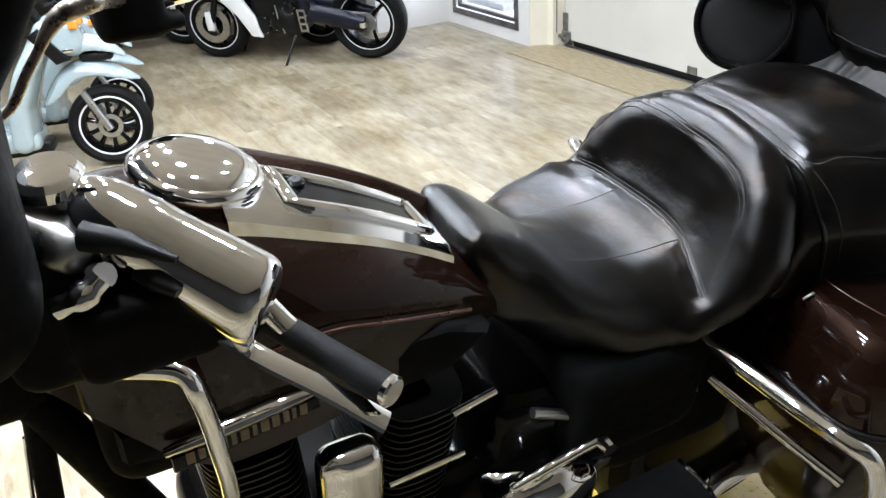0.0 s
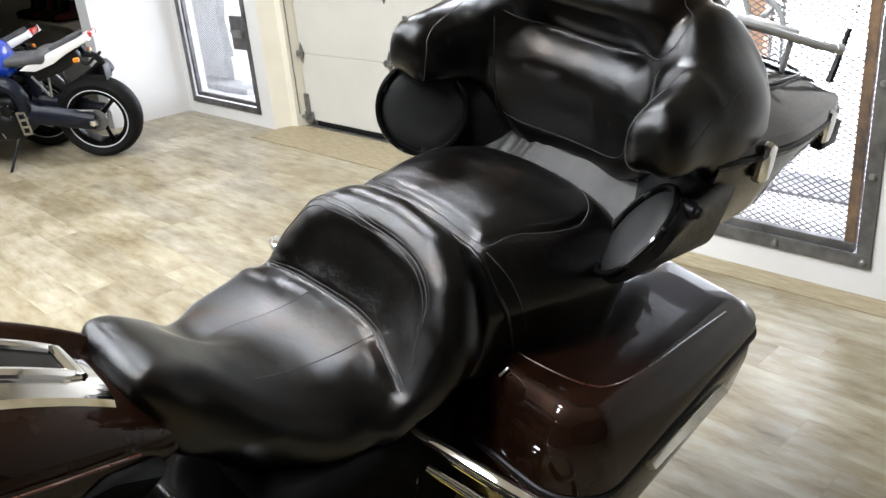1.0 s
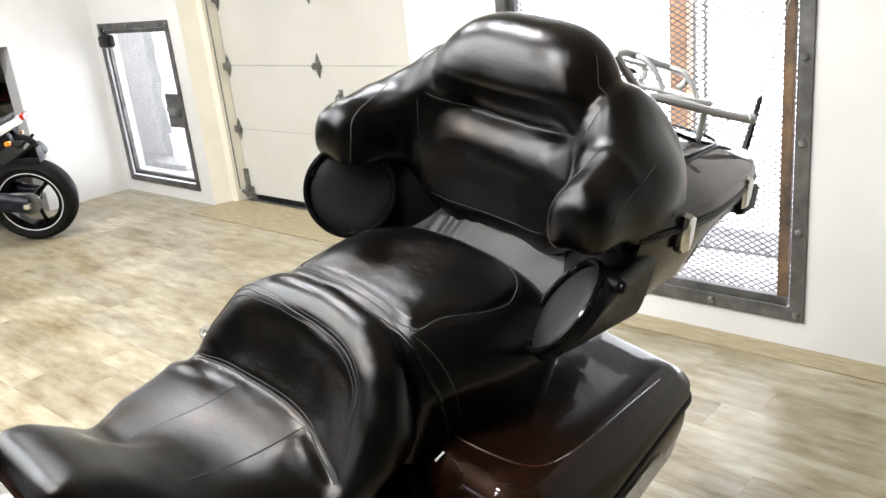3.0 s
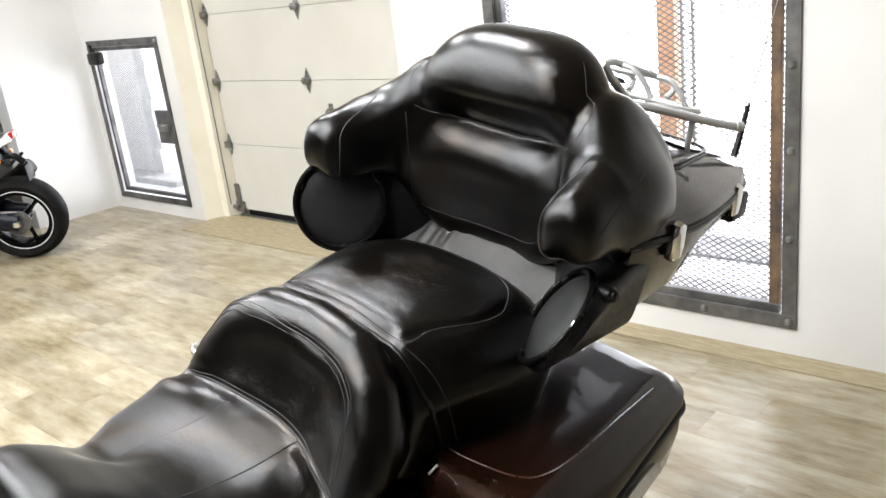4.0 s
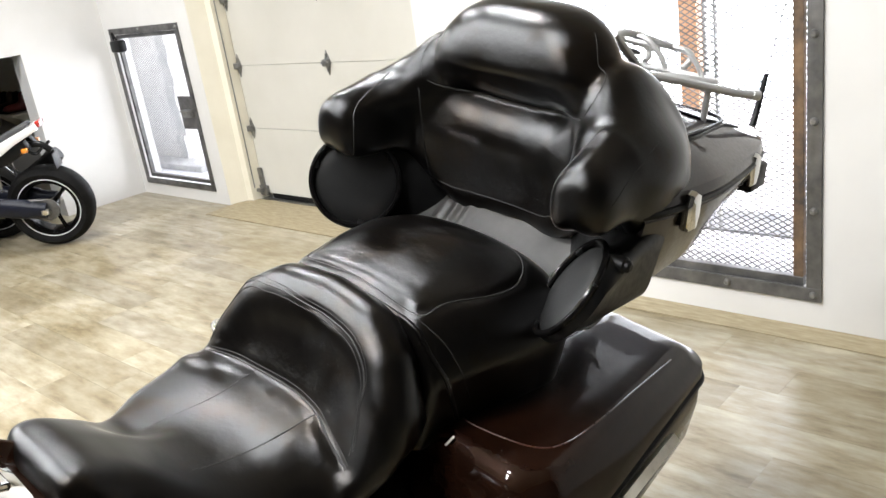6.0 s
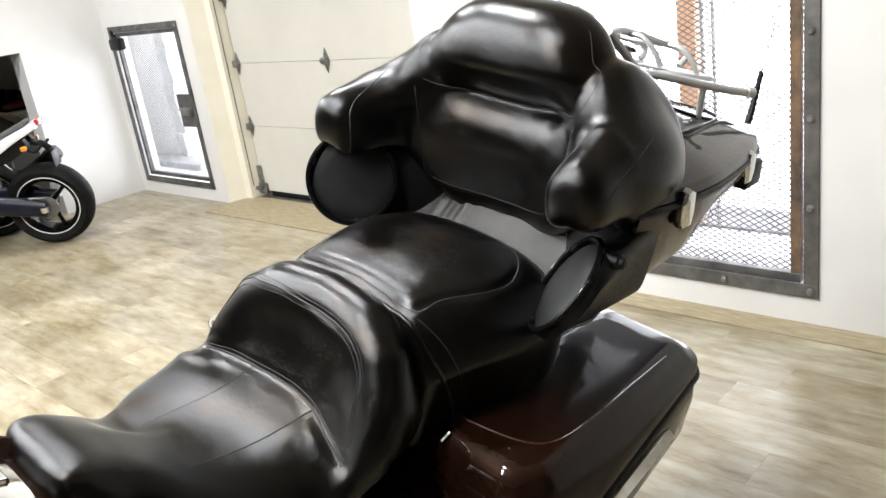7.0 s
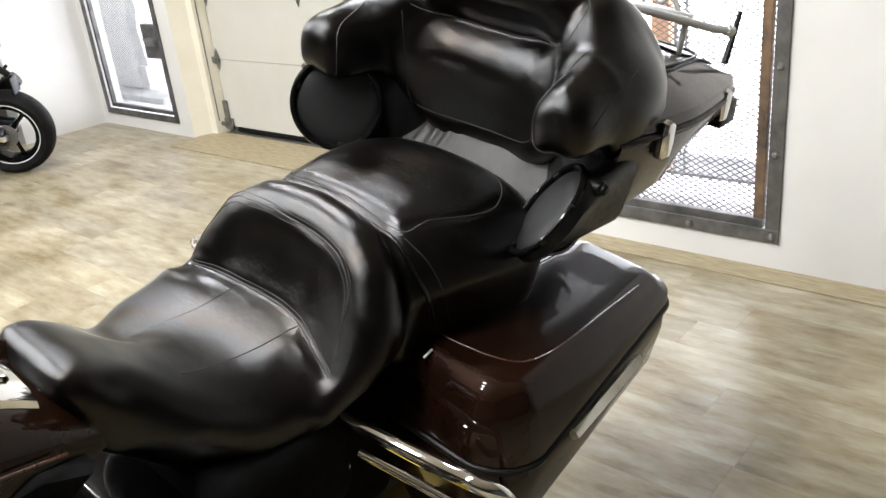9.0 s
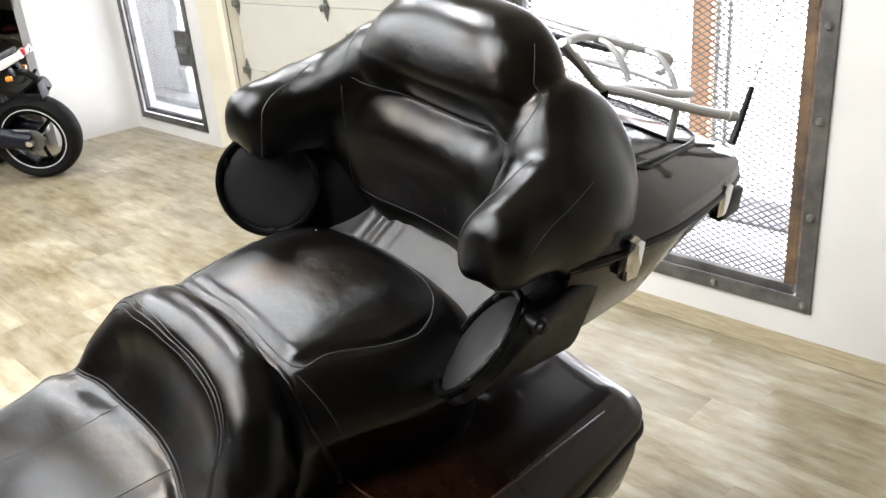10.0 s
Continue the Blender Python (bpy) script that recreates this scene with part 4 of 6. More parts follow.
def wheel(y, r, name):
    tyre = part(name, lathe_bm([(r - 0.10, -0.055), (r - 0.05, -0.07), (r - 0.012, -0.05), (r, 0), (r - 0.012, 0.05), (r - 0.05, 0.07), (r - 0.10, 0.055), (r - 0.10, -0.055)], "x", (0, y, r), 56), RUBBER, bike, "black rubber tyre on a black rim")
    bm = lathe_bm([(0.03, -0.05), (r - 0.12, -0.02), (r - 0.10, -0.05), (r - 0.10, 0.05), (r - 0.12, 0.02), (0.03, 0.05)], "x", (0, y, r), 40)
    part("rim", bm, PAINT_BLACK, tyre)


wheel(1.22, 0.345, "rear_wheel")
wheel(-0.62, 0.345, "front_wheel")
for s in (1, -1):
    part("fork_leg", tube_bm([(0.11 * s, -0.62, 0.35), (0.11 * s, -0.26, 1.0)], 0.028, 16), CHROME, bike, "chrome fork leg")
part("front_fender", prism_bm([(-0.62 + 0.40 * math.cos(math.radians(a)), 0.345 + 0.40 * math.sin(math.radians(a))) for a in range(10, 175, 8)] + [(-0.62 + 0.375 * math.cos(math.radians(a)), 0.345 + 0.375 * math.sin(math.radians(a))) for a in range(170, 8, -8)], "x", -0.085, 0.085, 0.01), PAINT, bike, "dark brown front fender")
part("side_stand", tube_bm([(0.12, 0.35, 0.25), (0.34, 0.38, -0.075)], 0.014, 10), BLACK_PLASTIC, bike, "black side stand")


def cylinder_fins(y0, y1, z0, z1, lean):
    m = part("cylinder", box_bm((-0.07, y0 + 0.02, z0), (0.10, y1 - 0.02, z1), 0.01), PAINT_BLACK, bike, "black finned engine cylinder")
    n = int((z1 - z0) / 0.0135)
    cy, h = (y0 + y1) / 2, (y1 - y0) / 2
    for k in range(n):
        z = z0 + (k + 0.5) * (z1 - z0) / n
        ring = []
        for i in range(24):
            a = 2 * math.pi * i / 24
            u, v = math.cos(a), math.sin(a)
            ring.append((0.015 + 0.12 * math.copysign(abs(u) ** 0.55, u), cy + lean * k / n + h * math.copysign(abs(v) ** 0.55, v)))
        part("fin", prism_bm(ring, "z", z, z + 0.004), FIN, m, smooth=False)


cylinder_fins(0.12, 0.26, 0.60, 0.83, -0.02)
cylinder_fins(0.33, 0.47, 0.58, 0.80, 0.03)
soft_part("horn_cover", lambda p: d_cut(d_box(p, (0.165, 0.285, 0.77), (0.03, 0.046, 0.065), 0.026), d_box(p, (0.20, 0.25, 0.80), (0.012, 0.016, 0.03), 0.01), 0.01), (0.11, 0.22, 0.68), (0.21, 0.35, 0.86), 0.004, CHROME, bike, "chrome horn cover")
part("pushrod_tube", tube_bm([(0.17, 0.34, 0.73), (0.17, 0.46, 0.735)], 0.005, 10), CHROME, bike, "chrome rod")
part("pushrod_tube", tube_bm([(0.15, 0.45, 0.80), (0.15, 0.52, 0.815)], 0.006, 10), CHROME, bike)
soft_part("primary_cover", lambda p: d_cup(d_cup(d_ball(p, (0.185, 0.60, 0.595), (0.055, 0.085, 0.055)), d_box(p, (0.17, 0.60, 0.56), (0.05, 0.10, 0.06), 0.03), 0.02), d_rod(p, (0.20, 0.535, 0.645), (0.20, 0.685, 0.672), 0.009), 0.006), (0.09, 0.46, 0.46), (0.27, 0.76, 0.73), 0.0045, CHROME, bike, "chrome primary case cover")
part("bolt_head", lathe_bm([(0.0, 0.02), (0.012, 0.02), (0.014, 0.0)], "x", (0.205, 0.695, 0.672), 10), CHROME, bike)
fb = part("footboard", box_bm((0.22, 0.62, 0.545), (0.325, 0.865, 0.565), 0.008), MATTE, bike, "black passenger footboard with chrome rim")
part("rim_strip", tube_bm(spline([(0.228, 0.628, 0.566), (0.312, 0.628, 0.566), (0.318, 0.70, 0.566), (0.318, 0.80, 0.566), (0.312, 0.857, 0.566), (0.228, 0.857, 0.566)], 40), 0.004, 6), CHROME, fb)
part("exhaust_pipe", tube_bm(spline([(0.20, 0.55, 0.30), (0.21, 0.90, 0.37), (0.20, 1.02, 0.40), (0.20, 1.12, 0.40), (0.20, 1.28, 0.33), (0.20, 1.75, 0.28)], 40), 0.03, 18), CHROME, bike, "chrome exhaust pipe")
part("bag_guard", tube_bm(spline([(0.10, 0.905, 0.775), (0.157, 0.916, 0.768), (0.25, 0.93, 0.762), (0.34, 0.945, 0.757), (0.42, 0.955, 0.76), (0.455, 0.975, 0.745), (0.465, 1.00, 0.69), (0.46, 1.03, 0.60), (0.42, 1.05, 0.45)], 50), 0.0145, 14), CHROME, bike, "chrome side bag guard bar")
part("bag_guard", tube_bm(spline([(0.18, 0.94, 0.68), (0.24, 0.96, 0.665), (0.33, 0.99, 0.64), (0.41, 1.025, 0.612)], 20), 0.0095, 12), CHROME, bike)
part("bag_guard", tube_bm(spline([(0.36, 0.97, 0.735), (0.40, 0.995, 0.715), (0.45, 1.0, 0.715)], 16), 0.008, 10), CHROME, bike)
part("frame_tube", tube_bm(spline([(0.14, 0.60, 0.72), (0.16, 0.75, 0.665), (0.17, 0.92, 0.66)], 20), 0.009, 10), SATIN, bike)
part("trunk_support", tube_bm(spline([(0.10, 1.40, 0.86), (0.13, 1.45, 0.85), (0.19, 1.53, 0.845), (0.20, 1.60, 0.90)], 24), 0.012, 10, flat=0.5), CHROME, bike, "chrome trunk support bracket")
part("trunk_bracket", box_bm((0.14, 1.53, 0.83), (0.19, 1.60, 0.985), 0.012), BLACK_PLASTIC, bike, "black trunk bracket")
for dy in (0.0, 0.035):
    part("grab_clip", tube_bm([(0.220, 1.055 + dy, 0.842 - dy), (0.224, 1.072 + dy, 0.853 - dy)], 0.0022, 8), SATIN, bike, "small bright clip")

# tank, console and cap
tank_top = turn_rows([(-0.04, 1.10), (0.0, 1.16), (0.06, 1.185), (0.16, 1.175), (0.30, 1.115), (0.40, 1.065), (0.50, 1.0), (0.56, 0.95)])
tank_half = turn_rows([(-0.04, 0.07), (0.0, 0.115), (0.06, 0.148), (0.12, 0.160), (0.20, 0.163), (0.32, 0.15), (0.45, 0.12), (0.56, 0.085)])


def tank_section(y, n=40):
    w, top = float(tank_half(y)), float(tank_top(y))
    bottom = 0.87 + 0.06 * max(0, y) + 0.13 * (1 - float(step_up(-0.04, 0.14, y)))
    pts = []
    for k in range(n + 1):
        a = math.pi * k / n
        c, s = math.cos(a), math.sin(a)
        z = bottom + (top - bottom) * abs(s) ** 0.62
        u = math.copysign(abs(c) ** 0.72, c)
        z += 0.048 * math.exp(-((u + 0.76) / 0.20) ** 2) * float(step_up(0.10, 0.24, y))
        pts.append((w * u, y, z))
    return pts


tank = part("fuel_tank", skin([tank_section(-0.04 + 0.60 * k / 50) for k in range(51)]), PAINT, bike, "glossy dark brown fuel tank", sharp=60)
part("tank_pinstripe", tube_bm(spline([(0.1575, 0.20, 1.03), (0.156, 0.283, 1.030), (0.146, 0.36, 1.005), (0.118, 0.49, 0.955)], 30), 0.0024, 6), PINSTRIPE, tank, "orange pinstripe")
# the brown tank's darkening lower side, its shade put into a matte black panel
lower = part("tank_panel", prism_bm([(0.02, 0.90), (0.02, 0.955), (0.25, 0.955), (0.45, 0.95), (0.52, 0.92), (0.45, 0.87), (0.2, 0.86)], "x", -0.14, 0.14, 0.02), MATTE, bike, "matte black panel standing in for the shaded lower tank side")
badge = part("tank_badge", prism_bm([(0.07, 0.925), (0.25, 0.945), (0.252, 0.925), (0.07, 0.90)], "x", 0.135, 0.168, 0.004), PAINT_BLACK, bike, "black badge strip with chrome top edge")
part("chrome_edge", tube_bm(spline([(0.164, 0.065, 0.936), (0.168, 0.12, 0.948), (0.168, 0.20, 0.957), (0.164, 0.255, 0.955)], 20), [0.004 + 0.009 * math.sin(math.pi * (k + 2) / 24) for k in range(21)], 12, flat=0.8), CHROME, badge)
BADGE = surface("dull_gold_print", (0.10, 0.08, 0.05), (0.20, 0.16, 0.10), 60, (0.3, 0.5), metal=0.5)
for y, w in ((0.086, 0.010), (0.1005, 0.008), (0.114, 0.009), (0.128, 0.007), (0.140, 0.006), (0.151, 0.010), (0.166, 0.005), (0.176, 0.010), (0.190, 0.009), (0.204, 0.007), (0.215, 0.005), (0.225, 0.009)):
    z = 0.908 + 0.11 * (y - 0.07)
    part("badge_bar", box_bm((0.167, y, z), (0.1688, y + w, z + 0.017), 0.0), BADGE, badge, smooth=False)
soft_part("neck_cover", lambda p: d_box(p, (0, 0.065, 0.95), (0.10, 0.065, 0.14), 0.04), (-0.16, -0.09, 0.76), (0.16, 0.17, 1.1), 0.012, MATTE, bike, "black frame neck cover")
# added black block: stands in for the shade below the side cover, hides the deck
soft_part("frame_cover", lambda p: d_box(p, (0, 0.93, 0.60), (0.15, 0.16, 0.15), 0.05), (-0.19, 0.73, 0.42), (0.19, 1.13, 0.79), 0.014, MATTE, bike, "added black block filling the dark space under the seat")


def console():
    """Chrome strip along the tank top, with a sunken tray."""
    ys = [0.19 + 0.30 * k / 24 for k in range(25)]
    rings = []
    for y in ys:
        z = float(tank_top(y))
        w = 0.085 - 0.02 * (y - 0.19) / 0.3
        rings.append([(-w - 0.004, y, z - 0.035), (-w, y, z + 0.002), (-w + 0.015, y, z + 0.012), (0, y, z + 0.016), (w - 0.015, y, z + 0.012), (w, y, z + 0.002), (w + 0.004, y, z - 0.035)])
    c = part("console", skin(rings), CHROME, bike, "chrome tank console with black tray", sharp=25)
    edge, inner = [], []
    for y in ys[7:23]:
        z = float(tank_top(y)) + 0.0165
        edge.append((0.042 - 0.03 * (y - 0.25) / 0.25 * 0.3, y, z))
    loop = edge + [(-x, y, z) for x, y, z in edge[::-1]]
    part("tray_rim", tube_bm(loop, 0.011, 10, closed=True, flat=0.6), CHROME, c)
    bm = bmesh.new()
    a = [bm.verts.new((x, y, z - 0.0005)) for x, y, z in edge]
    b = [bm.verts.new((-x, y, z - 0.0005)) for x, y, z in edge]
    for k in range(len(a) - 1):
        bm.faces.new((a[k], a[k + 1], b[k + 1], b[k]))
    part("tray", bm, PAINT_BLACK, c, "glossy black sunken tray")
    part("lock_knob", lathe_bm([(0.012, 0.0), (0.012, 0.012), (0.008, 0.016), (0.0, 0.016)], "z", (-0.016, 0.302, float(tank_top(0.302)) + 0.008), 14), BLACK_PLASTIC, c)
    return c


console()
turn_cap = Matrix.Translation((-0.012, 0.182, 1.178)) @ Euler((radians(-14), radians(0), 0)).to_matrix().to_4x4()
bm = lathe_bm([(0.074, -0.10), (0.074, -0.03), (0.0745, -0.006), (0.0785, -0.002), (0.0785, 0.007), (0.073, 0.014), (0.070, 0.015)], "z", sides=56)
bmesh.ops.transform(bm, matrix=turn_cap, verts=bm.verts)
cap = part("fuel_cap", bm, CHROME, bike, "round domed chrome fuel cap", sharp=50)
bm = lathe_bm([(0.070, 0.0135), (0.064, 0.021), (0.050, 0.028), (0.026, 0.032), (0.0, 0.033)], "z", sides=56)
bmesh.ops.transform(bm, matrix=turn_cap, verts=bm.verts)
part("cap_dome", bm, CHROME, cap, "polished dome")

# handlebar end, turned to the left lock
gi, go = Vector((0.17, 0.232, 1.05)), Vector((0.285, 0.29, 1.045))
bar = part("handlebar", tube_bm(spline([(-0.22, -0.08, 1.10), (-0.05, -0.05, 1.16), (0.03, 0.08, 1.20), (0.09, 0.17, 1.13), gi, go.lerp(gi, 0.05)], 40), 0.014, 12), CHROME, bike, "chrome handlebar turned to the left")
part("grip", tube_bm([gi.lerp(go, k / 9 - 0.33) for k in range(13)], [0.0175 if k < 12 else 0.0165 for k in range(13)], 20), RUBBER, bar, "black rubber hand grip")
part("grip_end", tube_bm([go.lerp(gi, 0.02), go + (go - gi) * 0.03, go + (go - gi) * 0.05], [0.018, 0.0185, 0.016], 20), CHROME, bar, "chrome grip end cap")
part("clutch_lever", tube_bm(spline([(0.13, 0.125, 1.105), (0.20, 0.17, 1.08), (0.25, 0.228, 1.045), (0.292, 0.283, 1.005)], 24), [0.014] * 20 + [0.015] * 5, 10, flat=0.45), CHROME, bar, "polished clutch lever")
def d_housing(p):
    d = d_cup(d_rod(p, (0.098, 0.068, 1.222), (0.200, 0.205, 1.120), 0.036, 0.052), d_rod(p, (0.05, 0.03, 1.232), (0.12, 0.09, 1.20), 0.022, 0.032), 0.03)
    end = (p - np.array((0.193, 0.196, 1.122))) @ np.array((0.58, 0.74, -0.34))
    return -d_cup(-d, -end, 0.022)


soft_part("control_housing", d_housing, (-0.02, -0.03, 1.02), (0.29, 0.29, 1.31), 0.0055, CHROME, bar, "chrome hand control housing", 3)
# black inserts on the chrome stand in for a dark slot and a dark groove
part("slot_insert", tube_bm([(0.1278, 0.0446, 1.2214), (0.1540, 0.0780, 1.2190), (0.1825, 0.1160, 1.2059)], [0.016, 0.0125, 0.004], 18), BLACK_PLASTIC, bar, "black insert standing in for the dark slot in the housing")
part("switch_rocker", tube_bm([(0.1563, 0.0803, 1.1856), (0.1730, 0.0970, 1.1809), (0.1909, 0.1113, 1.1737)], [0.008, 0.012, 0.006], 18), BLACK_PLASTIC, bar)
part("mirror_mount", lathe_bm([(0.0, 0.012), (0.024, 0.010), (0.030, 0.003), (0.030, -0.008), (0.02, -0.02)], "z", (0.073, 0.026, 1.255), 28), CHROME, bar, "chrome mirror mount cap")
soft_part("lever_perch", lambda p: d_rod(p, (0.085, -0.01, 1.222), (0.112, 0.03, 1.200), 0.026), (0.03, -0.06, 1.15), (0.16, 0.08, 1.27), 0.006, SATIN, bar, "metal lever perch")
soft_part("switch_box", lambda p: d_cup(d_box(p, (0.14, 0.08, 1.12), (0.045, 0.075, 0.05), 0.02), d_box(p, (0.05, 0.0, 1.12), (0.07, 0.06, 0.10), 0.03), 0.03), (-0.06, -0.1, 0.98), (0.22, 0.19, 1.26), 0.008, MATTE, bar, "black switch box")
part("lever_pivot", tube_bm(spline([(0.155, 0.004, 1.168), (0.162, 0.028, 1.176), (0.158, 0.05, 1.190)], 12), [0.013] * 5 + [0.016] * 4 + [0.013] * 4, 12), CHROME, bar)
part("lever_pivot", tube_bm([(0.145, 0.046, 1.185), (0.158, 0.052, 1.192)], 0.013, 12), CHROME, bar)
set_bar = Matrix.Translation((0.1376, 0.0042, 0.2711)) @ Matrix.Scale(0.84, 4)
for ob in (bar, *bar.children):
    ob.data.transform(set_bar)
part("engine_guard", tube_bm(spline([(0.15, 0.0, 1.11), (0.185, 0.035, 1.102), (0.205, 0.092, 1.088), (0.220, 0.106, 1.062), (0.222, 0.115, 0.98), (0.215, 0.12, 0.85), (0.20, 0.10, 0.55)], 40), 0.0105, 12), CHROME, bike, "chrome engine guard bar")
soft_part("fairing", lambda p: d_cup(d_box(p, (0, -0.20, 1.345), (0.36, 0.205, 0.12), 0.07), d_box(p, (0, -0.22, 1.15), (0.13, 0.14, 0.2), 0.06), 0.05), (-0.42, -0.47, 0.85), (0.42, 0.06, 1.55), 0.014, MATTE, bike, "black batwing-shaped inner fairing")
part("handlebar_riser", tube_bm(spline([(-0.28, -0.05, 1.15), (-0.3, 0.007, 1.165), (-0.3, 0.038, 1.208), (-0.3, 0.059, 1.236), (-0.3, 0.079, 1.264), (-0.3, 0.101, 1.283), (-0.3, 0.138, 1.295), (-0.38, 0.17, 1.27), (-0.44, 0.20, 1.245)], 30), [0.007] * 12 + [0.007 + 0.0009 * k for k in range(10)] + [0.016] * 9, 12), RUSTY_CHROME, bike, "dull bronze-toned handlebar riser")
soft_part("throttle_housing", lambda p: d_cup(d_box(p, (-0.45, 0.200, 1.240), (0.05, 0.052, 0.055), 0.02), d_box(p, (-0.43, 0.250, 1.205), (0.02, 0.030, 0.012), 0.006), 0.012), (-0.54, 0.12, 1.15), (-0.36, 0.31, 1.33), 0.007, MATTE, bike, "black throttle control housing")
part("throttle_grip", tube_bm([(-0.45, 0.24, 1.233), (-0.46, 0.29, 1.237), (-0.475, 0.345, 1.245)], [0.017, 0.019, 0.019], 18), CHROME, bike, "chrome far hand grip")
soft_part("fairing_lip", lambda p: d_line(p, [(0.15, 0.035, 1.475), (0.15, 0.008, 1.429), (0.15, -0.014, 1.399), (0.15, -0.028, 1.367), (0.15, -0.038, 1.317), (0.15, -0.045, 1.25), (0.13, -0.058, 1.15)]) - 0.028, (0.09, -0.12, 1.09), (0.21, 0.11, 1.53), 0.008, MATTE, bike, "black inner fairing edge")
part("fork_tube", tube_bm([(0.0, -0.085, 1.0), (0.0, -0.060, 0.90), (0.0, -0.078, 0.74)], 0.017, 14), MATTE, bike, "black fork tube")
part("fork_tube", tube_bm([(0.0, -0.085, 0.98), (0.0, -0.050, 0.915), (0.0, 0.020, 0.70), (0.0, 0.055, 0.60)], 0.028, 14), MATTE, bike)
part("cable", tube_bm([(0.0, -0.080, 0.87), (0.0, -0.0985, 0.75)], 0.003, 8), CHROME, bike, "thin bright cable")
soft_part("fork_cover", lambda p: d_box(p, (-0.02, -0.12, 0.995), (0.05, 0.09, 0.085), 0.03), (-0.1, -0.24, 0.88), (0.06, 0.0, 1.11), 0.01, MATTE, bike, "black fork cover")
part("gauge_rim", lathe_bm([(0.0, 0.012), (0.03, 0.010), (0.036, 0.0), (0.030, -0.01)], "z", (0.02, 0.03, 1.235), 28), CHROME, bike, "chrome gauge rim")

part("guard_bracket", prism_bm([(0.020, 1.085), (0.058, 1.118), (0.095, 1.092), (0.09, 1.072)], "x", 0.168, 0.182, 0.004), CHROME, bike, "chrome guard bracket")
# yellow lift deck under the motorcycle
lift = thing("lift_table", "low yellow checker-plate motorcycle lift with bright edge", "lift", pose(0, 0, 0))
YELLOW = surface("yellow_checker_paint", (0.42, 0.29, 0.02), (0.55, 0.39, 0.03), 8, (0.4, 0.6), bump=0.2, grain=50)
part("deck", box_bm((-0.46, -1.15, 0.045), (0.13, 1.42, LIFT - 0.002), 0.004), YELLOW, lift, "yellow painted deck")
part("edge_strip", box_bm((0.132, -1.15, 0.03), (0.19, 1.42, LIFT - 0.004), 0.003), SATIN, lift, "bright checker-plate edge")
part("base", box_bm((-0.40, -1.0, 0.0), (0.08, 1.35, 0.044), 0.003), STEEL, lift)
bm = bmesh.new()
for i in range(10):
    for j in range(60):
        x, y = -0.05 + 0.024 * i, 0.35 + 0.024 * j
        if x > 0.18 or y > 1.40:
            continue
        a = 0.8 if (i + j) % 2 else -0.8
        d = Vector((math.cos(a), math.sin(a), 0)) * 0.008
        p = Vector((x, y, LIFT - 0.0025))
        n = Vector((-d.y, d.x, 0)) * 0.3
        vs = [bm.verts.new(v) for v in (p - d, p + n, p + d, p - n)]
        top = bm.verts.new(p + Vector((0, 0, 0.0022)))
        for q in range(4):
            bm.faces.new((vs[q], vs[(q + 1) % 4], top))
part("tread_marks", bm, YELLOW, lift, smooth=False)["kind"] = "stuff"

# ---- other machines ----
WHITE_PAINT = surface("white_fairing_paint", (0.74, 0.74, 0.74), (0.80, 0.80, 0.80), 12, (0.15, 0.25), coat=0.8)
BLUE_PAINT = surface("blue_tank_paint", (0.004, 0.035, 0.36), (0.006, 0.05, 0.46), 8, (0.15, 0.25), coat=1.0)
NAVY_METAL = surface("dark_blue_frame", (0.003, 0.0042, 0.010), (0.006, 0.008, 0.018), 14, (0.3, 0.45), metal=0.0, spec=0.3)
RED_LENS = surface("red_lens", (0.35, 0.015, 0.01), (0.45, 0.02, 0.015), 20, (0.1, 0.2), coat=1.0)
AMBER_LENS = surface("amber_lens", (0.7, 0.22, 0.02), (0.8, 0.28, 0.03), 20, (0.1, 0.2), coat=1.0)
AQUA = surface("pale_aqua_paint", (0.27, 0.335, 0.345), (0.31, 0.375, 0.385), 10, (0.15, 0.25), coat=0.9)
GREY_SEAT = surface("grey_seat_vinyl", (0.05, 0.05, 0.052), (0.075, 0.075, 0.078), 18, (0.45, 0.6), bump=0.2, grain=150)


